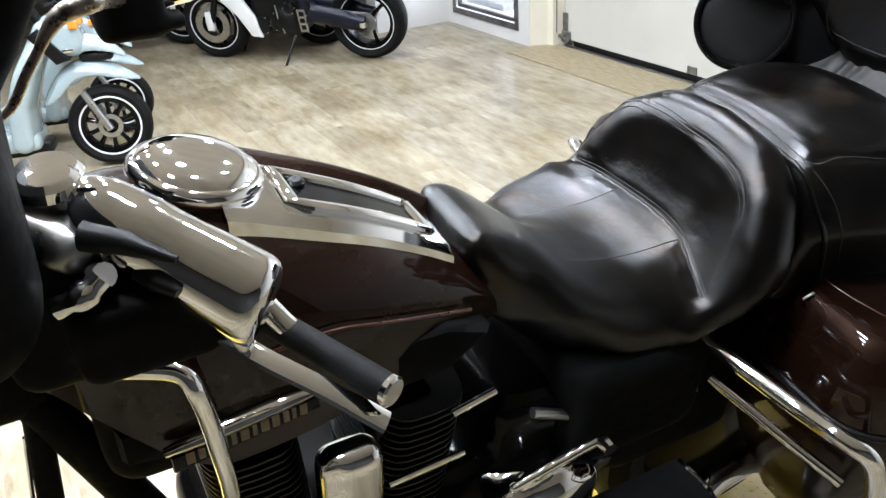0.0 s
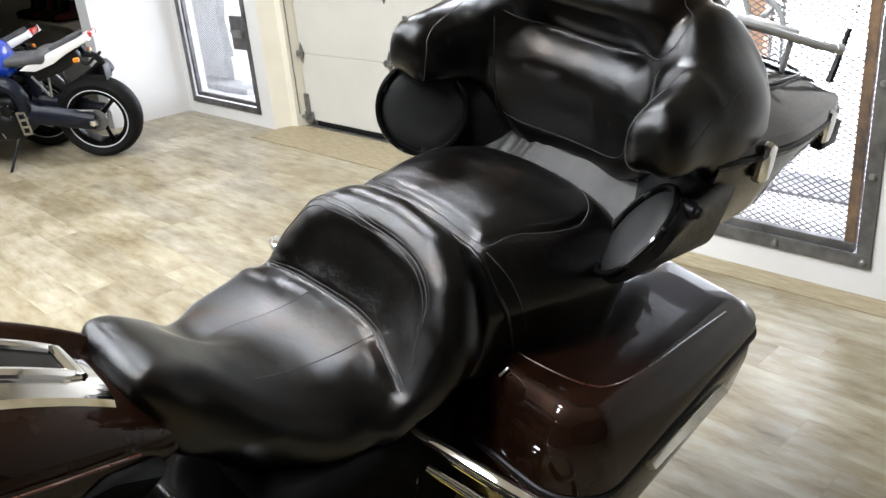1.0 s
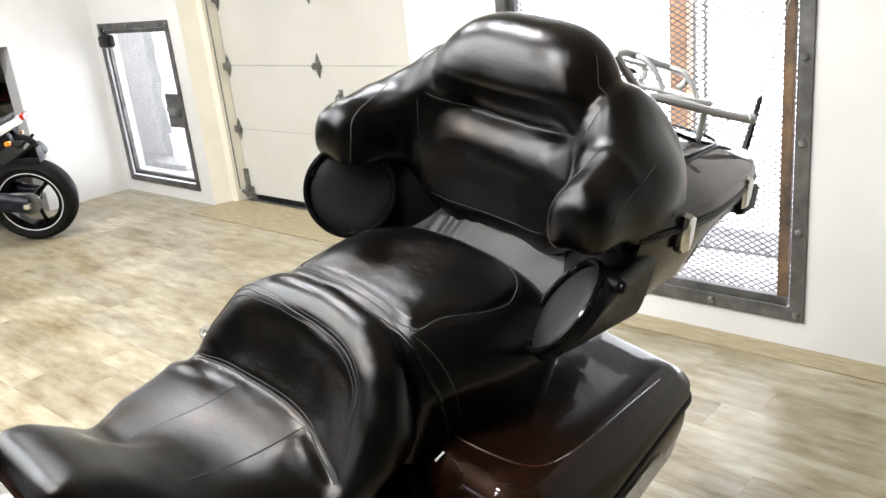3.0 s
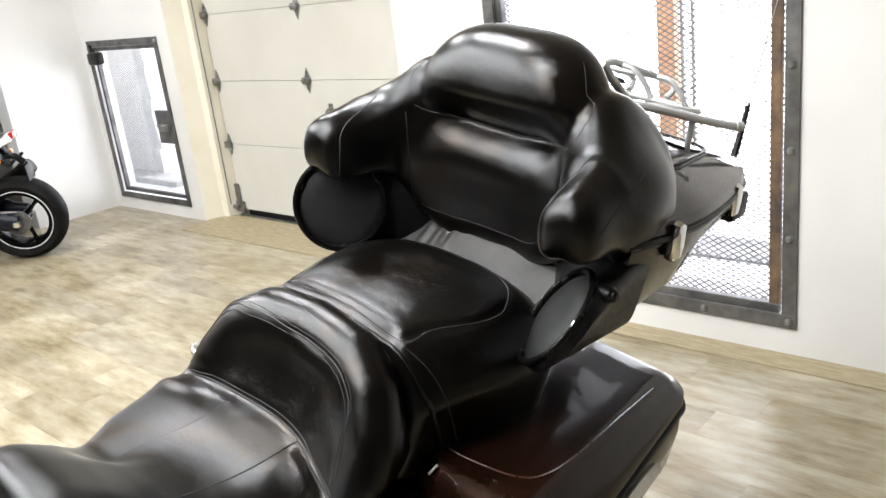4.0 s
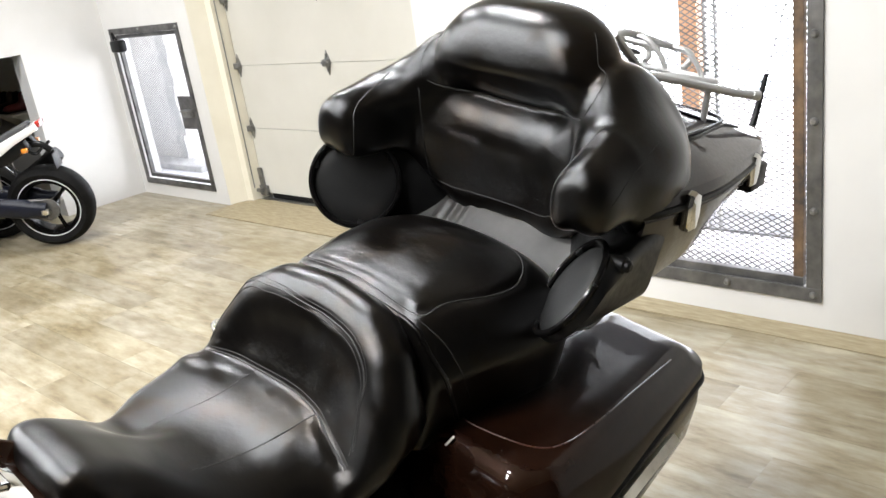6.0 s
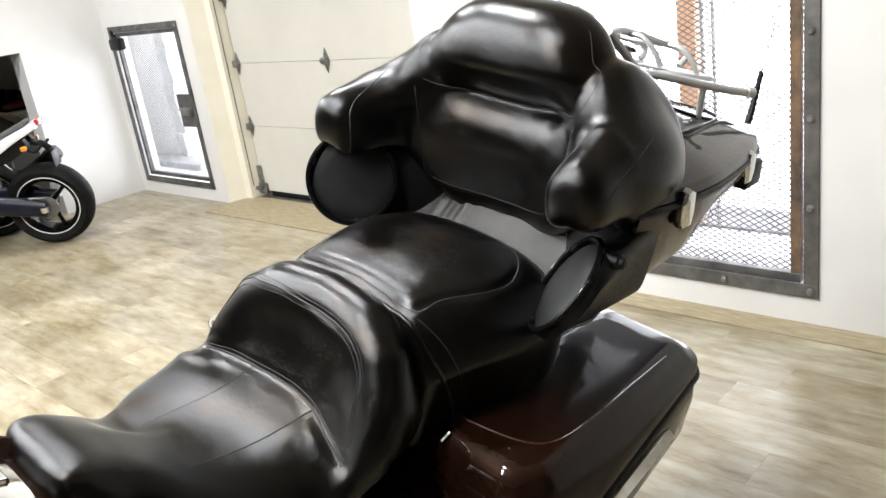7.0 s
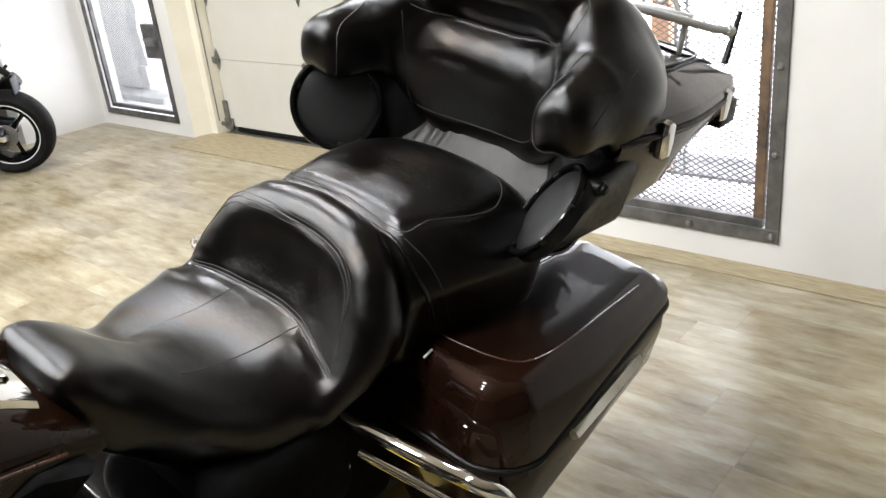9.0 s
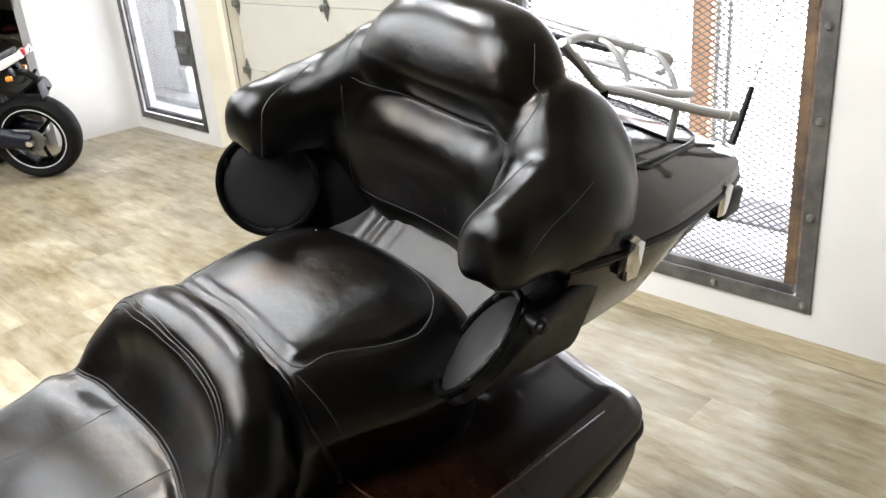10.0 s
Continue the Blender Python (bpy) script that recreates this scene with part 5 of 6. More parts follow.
def spoked_wheel(owner, name, c, r, half, spokes, stripe, rim_mat, spoke_mat, label):
    """A wheel in the x-z plane with its axle along y."""
    x, z = c
    rr = r * 0.70
    tyre = part(name, lathe_bm([(rr, -half * 0.72), (rr + 0.02, -half * 0.9), (r * 0.86, -half), (r * 0.96, -half * 0.72), (r, -half * 0.25), (r, half * 0.25), (r * 0.96, half * 0.72), (r * 0.86, half), (rr + 0.02, half * 0.9), (rr, half * 0.72), (rr, -half * 0.72)], "y", (x, 0, z), 64), RUBBER, owner, label)
    bm = lathe_bm([(rr - 0.03, -half * 0.6), (rr + 0.004, -half * 0.74), (rr + 0.004, half * 0.74), (rr - 0.03, half * 0.6), (rr - 0.035, 0), (rr - 0.03, -half * 0.6)], "y", (x, 0, z), 56)
    part("rim", bm, rim_mat, tyre)
    for s in (1, -1):
        part("rim_stripe", tube_bm([(x + (rr + 0.006) * math.cos(a), s * half * 0.80, z + (rr + 0.006) * math.sin(a)) for a in [2 * math.pi * k / 56 for k in range(56)]], stripe, 6, closed=True), WHITE_PAINT, tyre, "pale rim stripe")
    for k in range(spokes):
        a = 2 * math.pi * k / spokes + 0.3
        d = Vector((math.cos(a), 0, math.sin(a)))
        o = Vector((x, 0, z))
        part("spoke", tube_bm([o + d * 0.03, o + d * (rr * 0.55), o + d * (rr - 0.015)], [0.022, 0.014, 0.018], 8), spoke_mat, tyre)
    part("hub", lathe_bm([(0.0, -half * 1.1), (0.03, -half * 1.1), (0.045, -half * 0.5), (0.045, half * 0.5), (0.03, half * 1.1), (0.0, half * 1.1)], "y", (x, 0, z), 24), spoke_mat, tyre)
    return tyre


def disc(owner, c, r, y):
    part("brake_disc", lathe_bm([(r * 0.62, y - 0.003), (r, y - 0.003), (r, y + 0.003), (r * 0.62, y + 0.003), (r * 0.62, y - 0.003)], "y", (c[0], 0, c[1]), 40), SATIN, owner, "drilled steel brake disc")


def heel_guard_bm(lo, hi):
    """An upright plate pierced by three slots."""
    bm = bmesh.new()
    for z in (0.28, 0.335, 0.39, 0.445):
        box_bm((0.455 + 0.06 * (z - 0.28), lo, z), (0.515 + 0.06 * (z - 0.28), hi, z + 0.016), 0.0, bm)
    for x in (0.452, 0.508):
        prism_bm([(x, 0.28), (x + 0.012, 0.28), (x + 0.023, 0.461), (x + 0.011, 0.461)], "y", lo, hi, 0.0, bm)
    return bm


def sport_bike(m, label, tank_mat, body_mat, group):
    b = thing("sport_motorcycle", label, "motorcycle", m, group)
    rear = spoked_wheel(b, "rear_wheel", (0, 0.315), 0.315, 0.095, 3, 0.0035, PAINT_BLACK, PAINT_BLACK, "wide black rear tyre with pale rim stripe")
    front = spoked_wheel(b, "front_wheel", (1.38, 0.30), 0.30, 0.06, 3, 0.004, PAINT_BLACK, PAINT_BLACK, "black front tyre with pale rim stripe")
    disc(front, (1.38, 0.30), 0.155, 0.07)
    disc(front, (1.38, 0.30), 0.155, -0.07)
    for s in (1, -1):
        part("swingarm", tube_bm(spline([(0.0, 0.125 * s, 0.315), (0.18, 0.13 * s, 0.36), (0.36, 0.13 * s, 0.40), (0.52, 0.12 * s, 0.42)], 20), [0.040] * 5 + [0.05] * 11 + [0.062] * 5, 14, flat=1.5), NAVY_METAL, b, "dark blue-black swingarm")
        part("fork_leg", tube_bm([(1.38, 0.095 * s, 0.30), (1.16, 0.095 * s, 0.86)], 0.026, 14), BLACK_PLASTIC, b, "black fork leg")
        part("fork_foot", box_bm((1.345, 0.095 * s - 0.03, 0.26), (1.41, 0.095 * s + 0.03, 0.42), 0.015), WHITE_PAINT, b)
        part("main_frame", tube_bm(spline([(0.47, 0.13 * s, 0.40), (0.49, 0.15 * s, 0.58), (0.60, 0.165 * s, 0.69), (1.05, 0.11 * s, 0.76)], 20), 0.05, 10, flat=1.3), NAVY_METAL, b, "dark aluminium frame spar")
        pts = [(1.42, 0.80), (1.50, 0.92), (1.40, 0.98), (1.22, 0.88), (1.10, 0.70), (0.98, 0.66), (0.98, 0.55), (0.90, 0.42), (0.86, 0.24), (0.95, 0.25), (1.05, 0.42), (1.18, 0.56), (1.30, 0.66)]
        lo, hi = sorted((0.185 * s, 0.225 * s))
        fair = part("side_fairing", prism_bm(pts, "y", lo, hi, 0.01), body_mat, b, "glossy side fairing panel")
        lo, hi = sorted((0.205 * s, 0.229 * s))
        part("dark_panel", prism_bm([(1.22, 0.84), (1.08, 0.67), (0.82, 0.70), (0.80, 0.80), (0.98, 0.86)], "y", lo, hi, 0.006), PAINT_BLACK, b, "black upper side panel")
        lo, hi = sorted((0.227 * s, 0.231 * s))
        part("badge", prism_bm([(1.16, 0.615), (1.25, 0.655), (1.25, 0.69), (1.17, 0.655)], "y", lo, hi), RED_LENS, fair, "small red badge mark")
        lo, hi = sorted((0.195 * s, 0.203 * s))
        part("heel_guard", heel_guard_bm(lo, hi), SATIN, b, "pierced alloy heel guard", smooth=False)
        part("peg_bracket", tube_bm([(0.36, 0.13 * s, 0.70), (0.26, 0.15 * s, 0.55)], 0.009, 8), SATIN, b, "alloy passenger peg bracket")
        part("peg_bracket", tube_bm([(0.24, 0.13 * s, 0.68), (0.25, 0.15 * s, 0.54)], 0.009, 8), SATIN, b)
        part("under_tail", prism_bm([(0.426, 0.709), (0.33, 0.74), (0.09, 0.818), (0.01, 0.849), (-0.022, 0.787), (0.13, 0.709), (0.33, 0.646)], "y", *sorted((0.03 * s, 0.10 * s)), 0.01), BLACK_PLASTIC, b, "black under-tail tray")
        part("axle_block", box_bm((-0.03, min(0.128 * s, 0.168 * s), 0.295), (0.03, max(0.128 * s, 0.168 * s), 0.335), 0.006), SATIN, b)
        part("foot_peg", tube_bm([(0.46, 0.14 * s, 0.41), (0.46, 0.21 * s, 0.41)], 0.011, 8), SATIN, b)
        part("tail_panel", prism_bm([(0.45, 0.74), (0.378, 0.787), (0.106, 0.888), (-0.102, 0.966), (-0.118, 0.919), (0.074, 0.834), (0.186, 0.771), (0.33, 0.724)], "y", *sorted((0.05 * s, 0.115 * s)), 0.012), body_mat, b, "glossy tail panel")
        part("indicator", box_bm((-0.02, 0.13 * s - 0.02, 0.775), (0.025, 0.13 * s + 0.02, 0.81), 0.01), AMBER_LENS, b)
        part("handlebar", tube_bm([(1.13, 0.10 * s, 0.90), (1.06, 0.33 * s, 0.88)], 0.013, 10), BLACK_PLASTIC, b)
        soft_part("mirror", lambda p: d_ball(p, (1.25, 0.30 * s, 1.10), (0.03, 0.06, 0.035)), (1.18, 0.30 * s - 0.1, 1.03), (1.32, 0.30 * s + 0.1, 1.17), 0.012, BLACK_PLASTIC, b)
    soft_part("engine", lambda p: d_cup(d_box(p, (0.74, 0, 0.40), (0.22, 0.17, 0.18), 0.07), d_ball(p, (0.66, 0.13, 0.36), (0.12, 0.09, 0.12)), 0.03), (0.4, -0.25, 0.15), (1.05, 0.28, 0.65), 0.018, BLACK_PLASTIC, b, "black engine")
    soft_part("fuel_tank", lambda p: d_cut(d_ball(p, (0.75, 0, 0.81), (0.28, 0.175, 0.185)), d_box(p, (0.43, 0, 0.95), (0.10, 0.3, 0.12), 0.05), 0.05), (0.4, -0.22, 0.58), (1.08, 0.22, 1.04), 0.014, tank_mat, b, "glossy rounded fuel tank")
    soft_part("rider_seat", lambda p: d_cup(d_box(p, (0.40, 0, 0.80), (0.16, 0.12, 0.035), 0.03), d_ball(p, (0.24, 0, 0.84), (0.08, 0.11, 0.05)), 0.05), (0.1, -0.18, 0.72), (0.62, 0.18, 0.93), 0.012, GREY_SEAT, b, "grey vinyl seat")
    soft_part("passenger_pad", lambda p: d_box(p + np.stack([0 * p[..., 0], 0 * p[..., 0], 0.38 * (p[..., 0] - 0.10)], -1) * 1.0, (0.10, 0, 0.905), (0.13, 0.075, 0.022), 0.02), (-0.2, -0.12, 0.8), (0.22, 0.12, 1.1), 0.012, GREY_SEAT, b)
    for x, z, r in ((0.70, 0.36, 0.085), (0.86, 0.33, 0.075), (0.60, 0.47, 0.05)):
        cover = part("engine_cover", lathe_bm([(0.0, 0.205), (r * 0.5, 0.204), (r * 0.85, 0.196), (r, 0.18), (r, 0.14)], "y", (x, 0, z), 28), BLACK_PLASTIC, b, "black round engine cover")
        for k in range(6):
            a = math.pi * k / 3
            part("bolt", lathe_bm([(0.0, 0.192), (0.006, 0.191), (0.007, 0.18)], "y", (x + r * 0.93 * math.cos(a), 0, z + r * 0.93 * math.sin(a)), 8), SATIN, cover)
    for s in (1, -1):
        part("tail_strut", tube_bm(spline([(0.02, 0.10 * s, 0.80), (-0.05, 0.10 * s, 0.75), (-0.10, 0.08 * s, 0.78)], 10), 0.012, 8), BLACK_PLASTIC, b, "black indicator stalk")
        part("hose", tube_bm(spline([(0.50, 0.17 * s, 0.60), (0.42, 0.18 * s, 0.50), (0.47, 0.17 * s, 0.40)], 12), 0.008, 8), BLACK_PLASTIC, b)
    part("plate_holder", box_bm((-0.15, -0.07, 0.60), (-0.14, 0.07, 0.72), 0.004), BLACK_PLASTIC, b, "black plate holder")
    part("axle_nut", lathe_bm([(0.0, 0.175), (0.02, 0.174), (0.022, 0.16)], "y", (0, 0, 0.315), 12), CHROME, b)
    part("tail_light", box_bm((-0.128, -0.055, 0.925), (-0.095, 0.055, 0.972), 0.01), RED_LENS, b, "red tail lamp")
    part("rear_tray", tube_bm(spline([(0.05, 0, 0.80), (-0.06, 0, 0.79), (-0.13, 0, 0.73)], 14), 0.024, 10), BLACK_PLASTIC, b, "black number-plate bracket")
    part("exhaust", tube_bm(spline([(0.55, -0.12, 0.28), (0.35, -0.15, 0.35), (0.17, -0.17, 0.50), (-0.10, -0.19, 0.655)], 24), [0.025] * 8 + [0.056] * 14 + [0.064, 0.064, 0.052], 18), BLACK_PLASTIC, b, "black exhaust silencer")
    part("side_stand", tube_bm([(0.60, 0.14, 0.24), (0.67, 0.30, 0.012)], 0.011, 10), BLACK_PLASTIC, b, "black side stand")
    part("gear_rod", tube_bm([(0.66, 0.205, 0.27), (0.70, 0.205, 0.40), (0.71, 0.20, 0.50)], 0.006, 8), SATIN, b, "thin alloy gear rod")
    part("chain", tube_bm([(0.0, 0.10, 0.39), (0.48, 0.10, 0.44), (0.52, 0.10, 0.38), (0.0, 0.10, 0.235)], 0.012, 6), STEEL, b)
    part("sprocket", lathe_bm([(0.02, 0.095), (0.085, 0.095), (0.085, 0.105), (0.02, 0.105)], "y", (0, 0, 0.315), 32), STEEL, b)
    part("front_fender", prism_bm([(1.38 + 0.335 * math.cos(math.radians(a)), 0.30 + 0.335 * math.sin(math.radians(a))) for a in range(35, 150, 7)] + [(1.38 + 0.315 * math.cos(math.radians(a)), 0.30 + 0.315 * math.sin(math.radians(a))) for a in range(149, 34, -7)], "y", -0.07, 0.07, 0.006), body_mat, b, "glossy front fender")
    soft_part("front_cowl", lambda p: d_cut(d_ball(p, (1.33, 0, 0.97), (0.22, 0.19, 0.16)), d_box(p, (1.10, 0, 1.0), (0.15, 0.3, 0.3), 0.03), 0.03), (1.1, -0.24, 0.75), (1.62, 0.24, 1.18), 0.016, body_mat, b, "glossy front cowl")
    return b


def ground_pose(x, y, fx, fy, lean, size=1.0):
    f = Vector((fx, fy, 0)).normalized()
    left = Vector((-f.y, f.x, 0))
    m = Matrix(((f.x, left.x, 0, x), (f.y, left.y, 0, y), (0, 0, 1, 0.006), (0, 0, 0, 1)))
    return m @ Euler((radians(-lean), 0, 0)).to_matrix().to_4x4() @ Matrix.Scale(size, 4)


sport_bike(ground_pose(-5.12, 2.585, -0.68, -0.733, 7, 0.96), "white and blue sport motorcycle on its side stand", BLUE_PAINT, WHITE_PAINT, "sport motorcycles in a row")
for k, (mat, body, words) in enumerate(((PAINT_BLACK, WHITE_PAINT, "white and black sport motorcycle parked in the row"), (PAINT_BLACK, PAINT_BLACK, "black sport motorcycle parked in the row"), (RED_LENS, PAINT_BLACK, "red and black sport motorcycle parked in the row"))):
    sport_bike(ground_pose(-5.88 - 0.75 * k, 2.46 - 0.05 * k, -0.68, -0.733, 7, 0.96), words, mat, body, "sport motorcycles in a row")


def scooter(m, label, group):
    b = thing("scooter", label, "scooter", m, group)
    w = spoked_wheel(b, "front_wheel", (0, 0.255), 0.255, 0.06, 10, 0.006, PAINT_BLACK, PAINT_BLACK, "black front tyre with a pale rim stripe")
    disc(w, (0, 0.255), 0.075, -0.05)
    spoked_wheel(b, "rear_wheel", (-1.25, 0.255), 0.255, 0.065, 10, 0.006, SATIN, PAINT_BLACK, "black rear tyre")
    for s in (1, -1):
        part("fork_leg", tube_bm([(0.0, 0.085 * s, 0.24), (-0.11, 0.085 * s, 0.49)], [0.026, 0.021], 14), SATIN, b, "silver fork leg")

    def d_shield(p, ridge, under, half):
        """A hood with a rounded ridge: top and under line over its length."""
        x, y, z = p[..., 0], np.abs(p[..., 1]), p[..., 2]
        ends = np.maximum(ridge[0][0] - x, x - ridge[-1][0])
        top = (z - turn_rows(ridge)(x) + 4.5 * y * y) * 0.75
        low = (turn_rows(under)(x) - z) * 0.75
        hood = d_both(d_both(top, low, 0.02), y - half, 0.02)
        inside = np.maximum(z - turn_rows(ridge)(x) + 0.022 + 4.5 * y * y, y - half + 0.014)
        return np.maximum(np.maximum(hood, -inside * 0.75), ends)

    soft_part("front_fender", lambda p: d_shield(p, [(-0.37, 0.43), (-0.30, 0.54), (-0.20, 0.645), (-0.10, 0.68), (0.02, 0.665), (0.14, 0.61), (0.24, 0.53)], [(-0.37, 0.42), (-0.26, 0.46), (-0.14, 0.56), (-0.02, 0.575), (0.12, 0.545), (0.24, 0.515)], 0.105), (-0.42, -0.14, 0.36), (0.28, 0.14, 0.74), 0.009, AQUA, b, "pale aqua front fender")
    soft_part("upper_fender", lambda p: d_shield(p, [(-0.10, 0.84), (0.0, 0.825), (0.10, 0.775), (0.18, 0.69)], [(-0.10, 0.72), (0.0, 0.725), (0.10, 0.705), (0.18, 0.665)], 0.10), (-0.15, -0.13, 0.62), (0.22, 0.13, 0.88), 0.009, AQUA, b, "pale aqua upper fender")
    # solid black block gives the fender gap its shade
    part("fender_gap", box_bm((-0.09, -0.07, 0.665), (0.11, 0.07, 0.725), 0.025), BLACK_PLASTIC, b, "black block standing in for the shaded gap between the fenders")

    def d_legs(p):
        y = np.abs(p[..., 1])
        q = np.stack([p[..., 0] + 0.9 * y * y, 0 * y, p[..., 2]], -1)
        slab = d_line(q, [(-0.47, 0, 0.24), (-0.45, 0, 0.45), (-0.37, 0, 0.65), (-0.24, 0, 0.88)]) - 0.06
        return d_both(slab, y - 0.21 + 0.10 * step_up(0.6, 0.95, p[..., 2]), 0.04)
    soft_part("leg_shield", d_legs, (-0.72, -0.26, 0.14), (-0.12, 0.26, 1.0), 0.012, AQUA, b, "pale aqua leg shield")
    soft_part("front_cowl", lambda p: d_both(d_box(p, (-0.15, 0, 0.84), (0.12, 0.125, 0.13), 0.07), (0.62 * (p[..., 0] + 0.02) + 0.78 * (p[..., 2] - 0.86)) * 1.0, 0.05), (-0.32, -0.2, 0.66), (0.02, 0.2, 1.02), 0.011, AQUA, b, "pale aqua front cowl")
    part("trim_strip", prism_bm([(-0.34, 0.86), (-0.27, 0.90), (-0.13, 0.70), (-0.21, 0.68)], "y", -0.145, 0.145, 0.01), BLACK_PLASTIC, b, "black slotted grille")
    for s in (1, -1):
        part("indicator", box_bm((-0.10, 0.115 * s - 0.025, 0.875), (-0.04, 0.115 * s + 0.025, 0.925), 0.012), AMBER_LENS, b, "amber indicator")
        part("chrome_mark", box_bm((-0.16, 0.128 * s - 0.006, 0.745), (-0.10, 0.128 * s + 0.006, 0.765), 0.004), CHROME, b)
    soft_part("body", lambda p: d_cup(d_box(p, (-0.75, 0, 0.24), (0.35, 0.18, 0.06), 0.04), d_box(p, (-1.2, 0, 0.52), (0.30, 0.18, 0.20), 0.09), 0.08), (-1.6, -0.25, 0.12), (-0.35, 0.25, 0.8), 0.02, AQUA, b, "pale aqua body")
    soft_part("seat", lambda p: d_box(p, (-1.15, 0, 0.77), (0.36, 0.14, 0.05), 0.05), (-1.6, -0.2, 0.66), (-0.7, 0.2, 0.88), 0.018, BLACK_PLASTIC, b, "black seat")
    part("handlebar", tube_bm([(-0.36, -0.32, 1.08), (-0.33, 0, 1.06), (-0.36, 0.32, 1.08)], 0.014, 10), BLACK_PLASTIC, b)
    part("steering_column", tube_bm([(-0.24, 0, 0.85), (-0.33, 0, 1.06)], 0.03, 12), BLACK_PLASTIC, b)
    part("underside", box_bm((-0.62, -0.10, 0.14), (-0.36, 0.10, 0.22), 0.02), BLACK_PLASTIC, b)
    part("centre_stand", tube_bm([(-0.7, 0.14, 0.2), (-0.74, 0.17, 0.008)], 0.012, 8), BLACK_PLASTIC, b)
    return b


sc = scooter(ground_pose(-3.82, 0.43, 0.22, 1.0, 3, 0.87), "pale aqua scooter with black wheels on its stand", "scooters in a row")
copy_thing(sc, ground_pose(-4.42, 0.57, 0.22, 1.0, 3, 0.87))

# ---- shelf in the adjoining room ----
shelf = thing("wall_shelf", "white wall shelf holding dark boots in the next room", "shelf", pose(-8.25, NORTH, 0.70))
part("board", box_bm((-0.75, -0.30, 0.0), (0.62, -0.002, 0.025), 0.004), TRIM_CREAM, shelf, smooth=False)
for x in (-0.6, 0.0, 0.5):
    part("bracket", prism_bm([(-0.002, 0.0), (-0.24, 0.0), (-0.22, -0.02), (-0.02, -0.18), (-0.002, -0.18)], "x", x - 0.012, x + 0.012, 0.002), TRIM_CREAM, shelf, smooth=False)
BROWN_HIDE = surface("brown_hide", (0.03, 0.016, 0.011), (0.05, 0.028, 0.018), 20, (0.4, 0.6), bump=0.2, grain=80)
RED_HIDE = surface("dark_red_hide", (0.12, 0.014, 0.012), (0.17, 0.02, 0.018), 20, (0.35, 0.5), bump=0.2, grain=80)


def boot(m, hide, label):
    b = thing("boot", label, "boot", m, "boots on the shelf")
    soft_part("upper", lambda p: d_cup(d_ball(p, (0, -0.09, 0.045), (0.042, 0.11, 0.042)), d_rod(p, (0, 0.0, 0.05), (0, 0.02, 0.15), 0.04, 0.045), 0.04), (-0.07, -0.22, 0.0), (0.07, 0.08, 0.22), 0.012, hide, b)
    part("sole", box_bm((-0.04, -0.19, 0.0), (0.04, 0.05, 0.014), 0.006), RUBBER, b, "black rubber sole")


for k in range(8):
    boot(pose(-8.92 + 0.155 * k, NORTH - 0.09, 0.7262, 0, 0, (-14, 9, 4, -8, 16, -3, 7, -10)[k]), (RUBBER, BROWN_HIDE, RUBBER, RED_HIDE)[k % 4], ("black boot standing on the shelf", "brown leather boot standing on the shelf", "black boot standing on the shelf", "dark red boot standing on the shelf")[k % 4])

# ---- floor ----
PLANK_COLOURS = [(0.282, 0.246, 0.172), (0.300, 0.264, 0.189), (0.258, 0.227, 0.165), (0.318, 0.285, 0.212), (0.275, 0.247, 0.190), (0.325, 0.294, 0.222)]


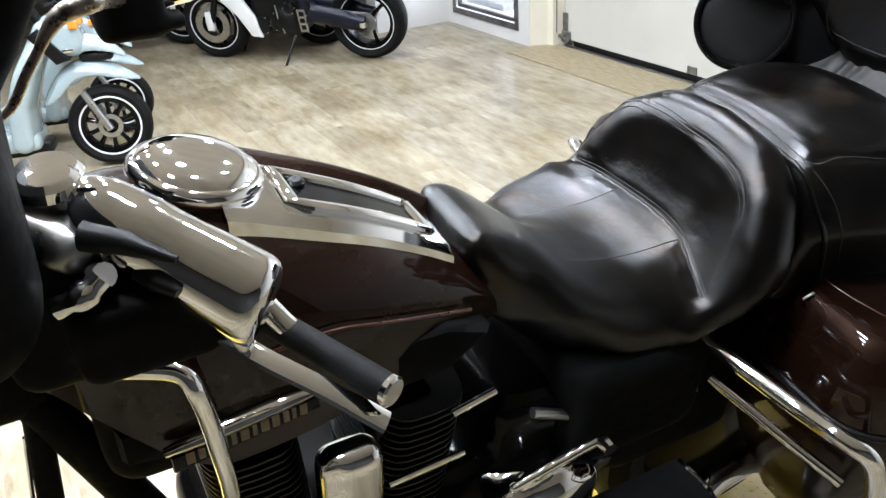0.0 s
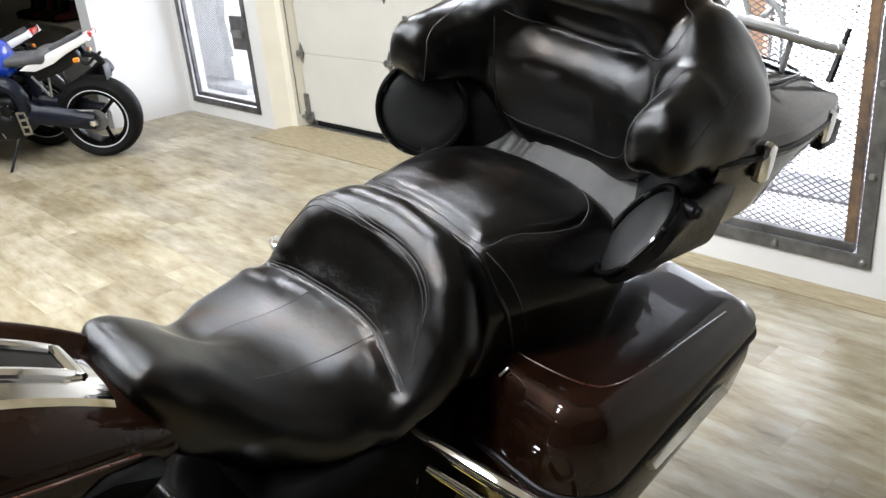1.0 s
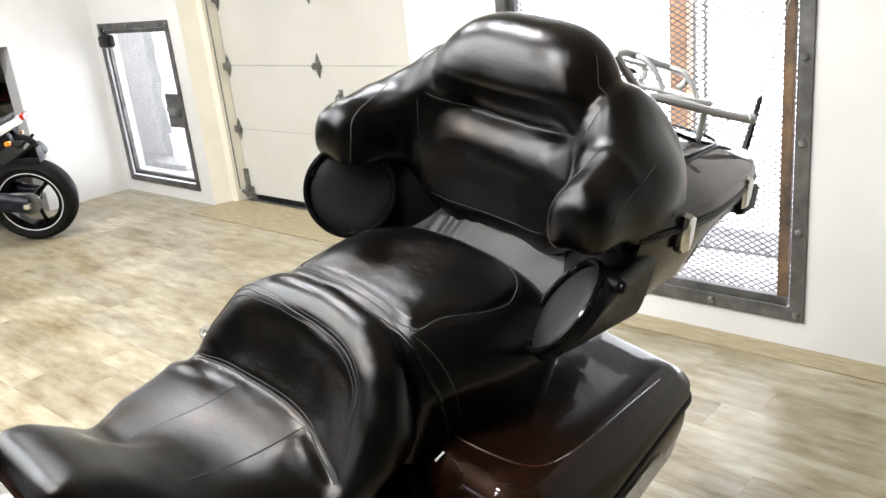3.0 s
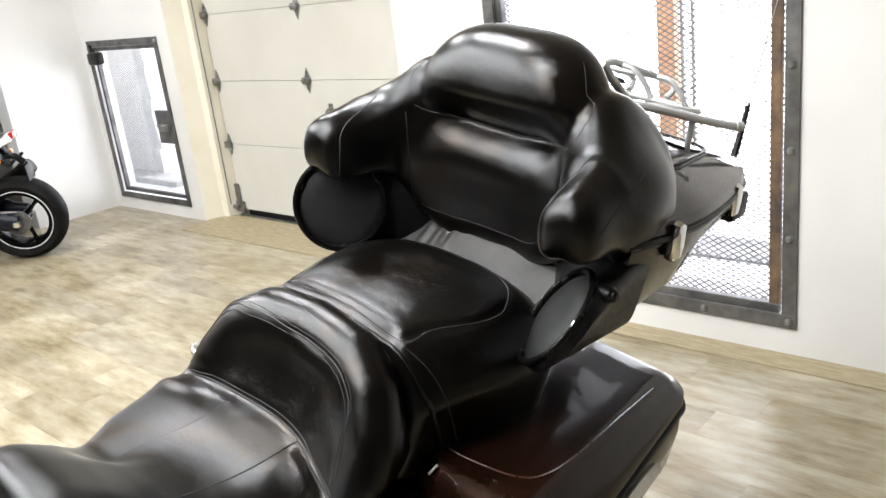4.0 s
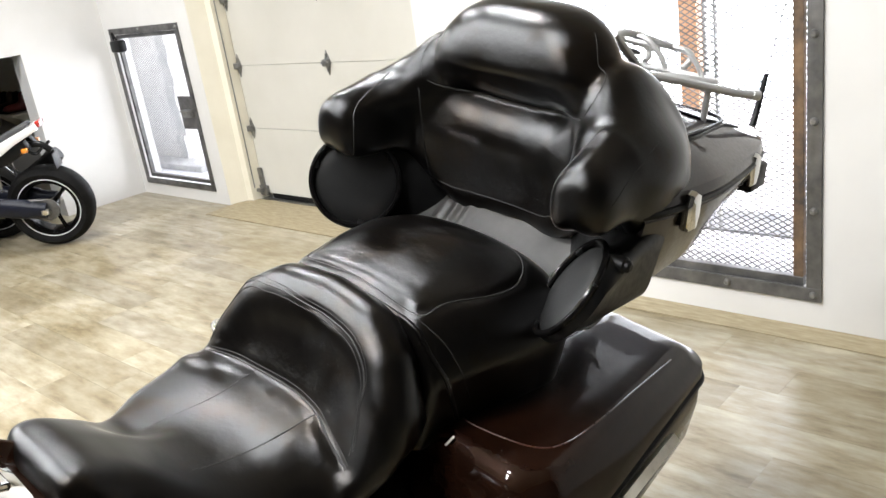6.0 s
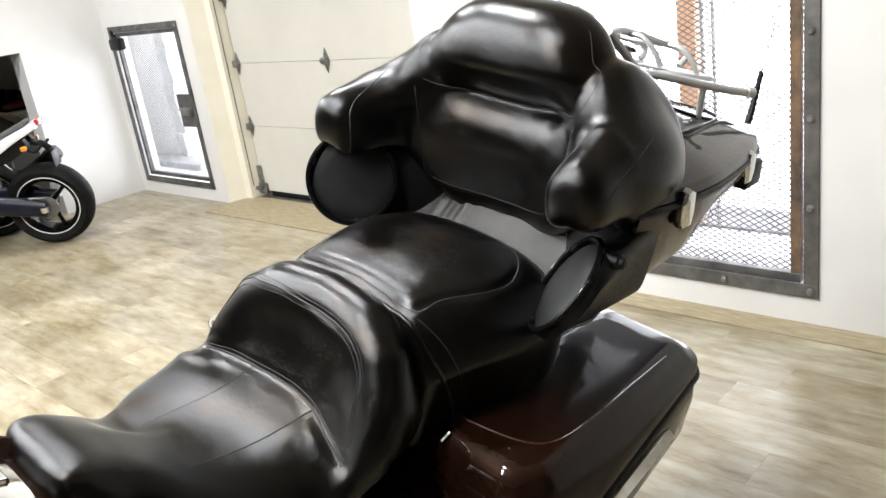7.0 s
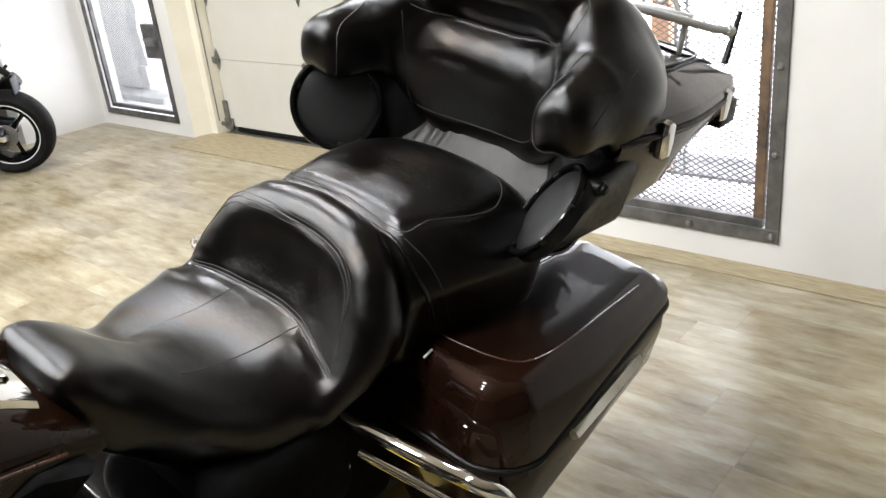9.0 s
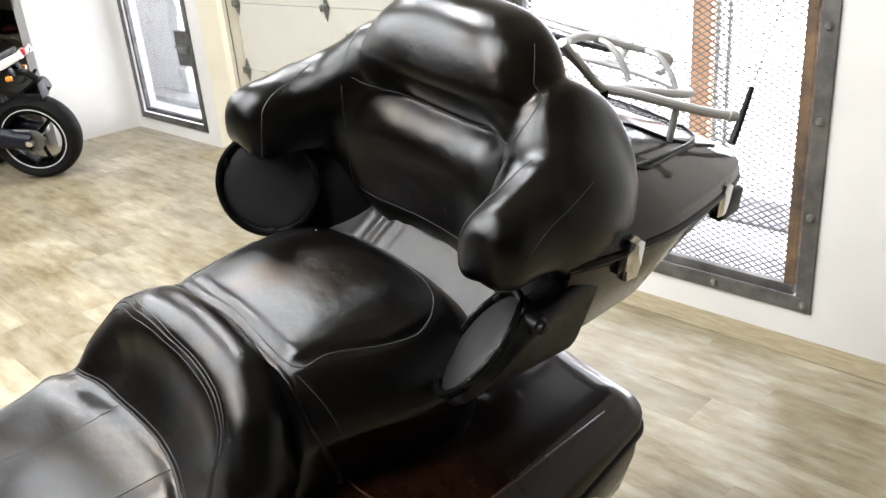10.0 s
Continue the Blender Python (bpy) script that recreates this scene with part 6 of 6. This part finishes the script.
def plank_material():
    m, t, b = nodes_of("vinyl_wood_plank")
    info = t.nodes.new("ShaderNodeObjectInfo")
    pick = ramp_node(t, info.outputs["Random"], [(i / 6, c) for i, c in enumerate(PLANK_COLOURS)])
    pick.node.color_ramp.interpolation = "CONSTANT"
    c = t.nodes.new("ShaderNodeTexCoord")
    off = t.nodes.new("ShaderNodeVectorMath")
    off.operation = "MULTIPLY_ADD"
    off.inputs[1].default_value = (1.5, 5.0, 1.0)
    sc = t.nodes.new("ShaderNodeVectorMath")
    sc.operation = "SCALE"
    sc.inputs[0].default_value = (37, 53, 11)
    t.links.new(info.outputs["Random"], sc.inputs["Scale"])
    t.links.new(c.outputs["Object"], off.inputs[0])
    t.links.new(sc.outputs[0], off.inputs[2])
    n = t.nodes.new("ShaderNodeTexNoise")
    n.inputs["Scale"].default_value, n.inputs["Detail"].default_value, n.inputs["Roughness"].default_value = 3.2, 8, 0.62
    t.links.new(off.outputs[0], n.inputs["Vector"])
    shade = ramp_node(t, n.outputs["Fac"], [(0.28, (0.53, 0.475, 0.375)), (0.43, (0.88, 0.825, 0.71)), (0.55, (1.06, 1.05, 1.02)), (0.72, (1.34, 1.36, 1.36))])
    mix = t.nodes.new("ShaderNodeMixRGB")
    mix.blend_type = "MULTIPLY"
    mix.inputs[0].default_value = 1.0
    t.links.new(pick, mix.inputs[1])
    t.links.new(shade, mix.inputs[2])
    place = t.nodes.new("ShaderNodeNewGeometry")
    cloud = t.nodes.new("ShaderNodeTexNoise")
    cloud.inputs["Scale"].default_value, cloud.inputs["Detail"].default_value = 2.3, 5
    t.links.new(place.outputs["Position"], cloud.inputs["Vector"])
    worn = t.nodes.new("ShaderNodeMixRGB")
    worn.blend_type = "MULTIPLY"
    worn.inputs[0].default_value = 1.0
    t.links.new(mix.outputs[0], worn.inputs[1])
    t.links.new(ramp_node(t, cloud.outputs["Fac"], [(0.32, (0.80, 0.77, 0.70)), (0.5, (1.0, 1.0, 0.99)), (0.68, (1.16, 1.17, 1.20))]), worn.inputs[2])
    t.links.new(worn.outputs[0], b.inputs["Base Color"])
    b.inputs["Roughness"].default_value = 0.29
    b.inputs["Specular IOR Level"].default_value = 0.42
    bump_node(t, n.outputs["Fac"], 0.12, 0.002, b)
    return m


PLANK = plank_material()
floor = structure("floor", box_bm((FAR - T, SOUTH - T, -0.12), (EAST + T, DOOR_Y + 0.12, -0.004)), CONCRETE, "wood-look vinyl plank floor in tan and grey", "floor")
PW, PL = 0.185, 1.22


def lay_planks():
    meshes = {}
    rng = random.Random(7)
    rows = int((DOOR_Y - 0.02 - SOUTH) / PW)
    for r in range(rows):
        y = GATE_Y - PW * (rows - 3) + r * PW
        x = FAR - rng.random() * PL
        while x < EAST:
            x0, x1 = max(x, FAR), min(x + PL, EAST)
            north = DOOR_Y + 0.02 if -4.46 < x0 and x1 < -1.98 else NORTH if x1 < -1.98 else GATE_Y
            y1 = min(y + PW, north)
            if x1 - x0 > 0.03 and y1 - y > 0.02:
                key = (round(x1 - x0, 3), round(y1 - y, 3))
                if key not in meshes:
                    lx, ly = key[0] / 2 - 0.0003, key[1] / 2 - 0.0003
                    meshes[key] = mesh_of(box_bm((-lx, -ly, -0.004), (lx, ly, 0.0)), "plank", False)
                    meshes[key].materials.append(PLANK)
                ob = new("plank", meshes[key])
                ob.location = ((x0 + x1) / 2, (y + y1) / 2, 0)
                ob.parent = floor
            x += PL


lay_planks()

# ---- boards at the openings ----
BOARD = surface("worn_plywood", (0.25, 0.20, 0.115), (0.40, 0.34, 0.22), 5, (0.4, 0.6), bump=0.2, grain=60, stretch=(2, 12, 1))
structure("threshold_board", box_bm((-4.54, 3.44, 0.0005), (-1.98, DOOR_Y - 0.055, 0.007), 0.002), BOARD, "worn plywood board before the garage door", "board")
structure("border_board", box_bm((-1.97, GATE_Y - 0.135, 0.0005), (EAST, GATE_Y - 0.001, 0.006), 0.002), BOARD, "darker board along the wall foot", "board")

# ---- ceiling lamps ----
LAMP_GLOW = emitter("lamp_glass", (1.0, 0.97, 0.93), 30.0)


def ceiling_lamp():
    lamp = thing("ceiling_lamp", "round white ceiling lamp, switched on", "lamp", pose(0, 0, CEILING), "ceiling lamps")
    part("rim", lathe_bm([(0.10, 0.0), (0.11, -0.015), (0.10, -0.04), (0.085, -0.045)], "z", sides=32), CEIL, lamp)
    part("diffuser", lathe_bm([(0.085, -0.042), (0.07, -0.06), (0.0, -0.068)], "z", sides=32), LAMP_GLOW, lamp, "glowing white glass")
    return lamp


first = ceiling_lamp()
for i, (x, y) in enumerate(LAMPS):
    ob = first if i == 0 else copy_thing(first, pose(x, y, CEILING))
    if i == 0:
        ob.matrix_world = pose(x, y, CEILING)
    li = bpy.data.lights.new("lamp_light", "AREA")
    li.shape, li.size, li.energy, li.color = "DISK", 0.17, LAMP_WATTS, (0.975, 0.985, 1.0)
    new("lamp_light", li).location = (x, y, CEILING - 0.075)
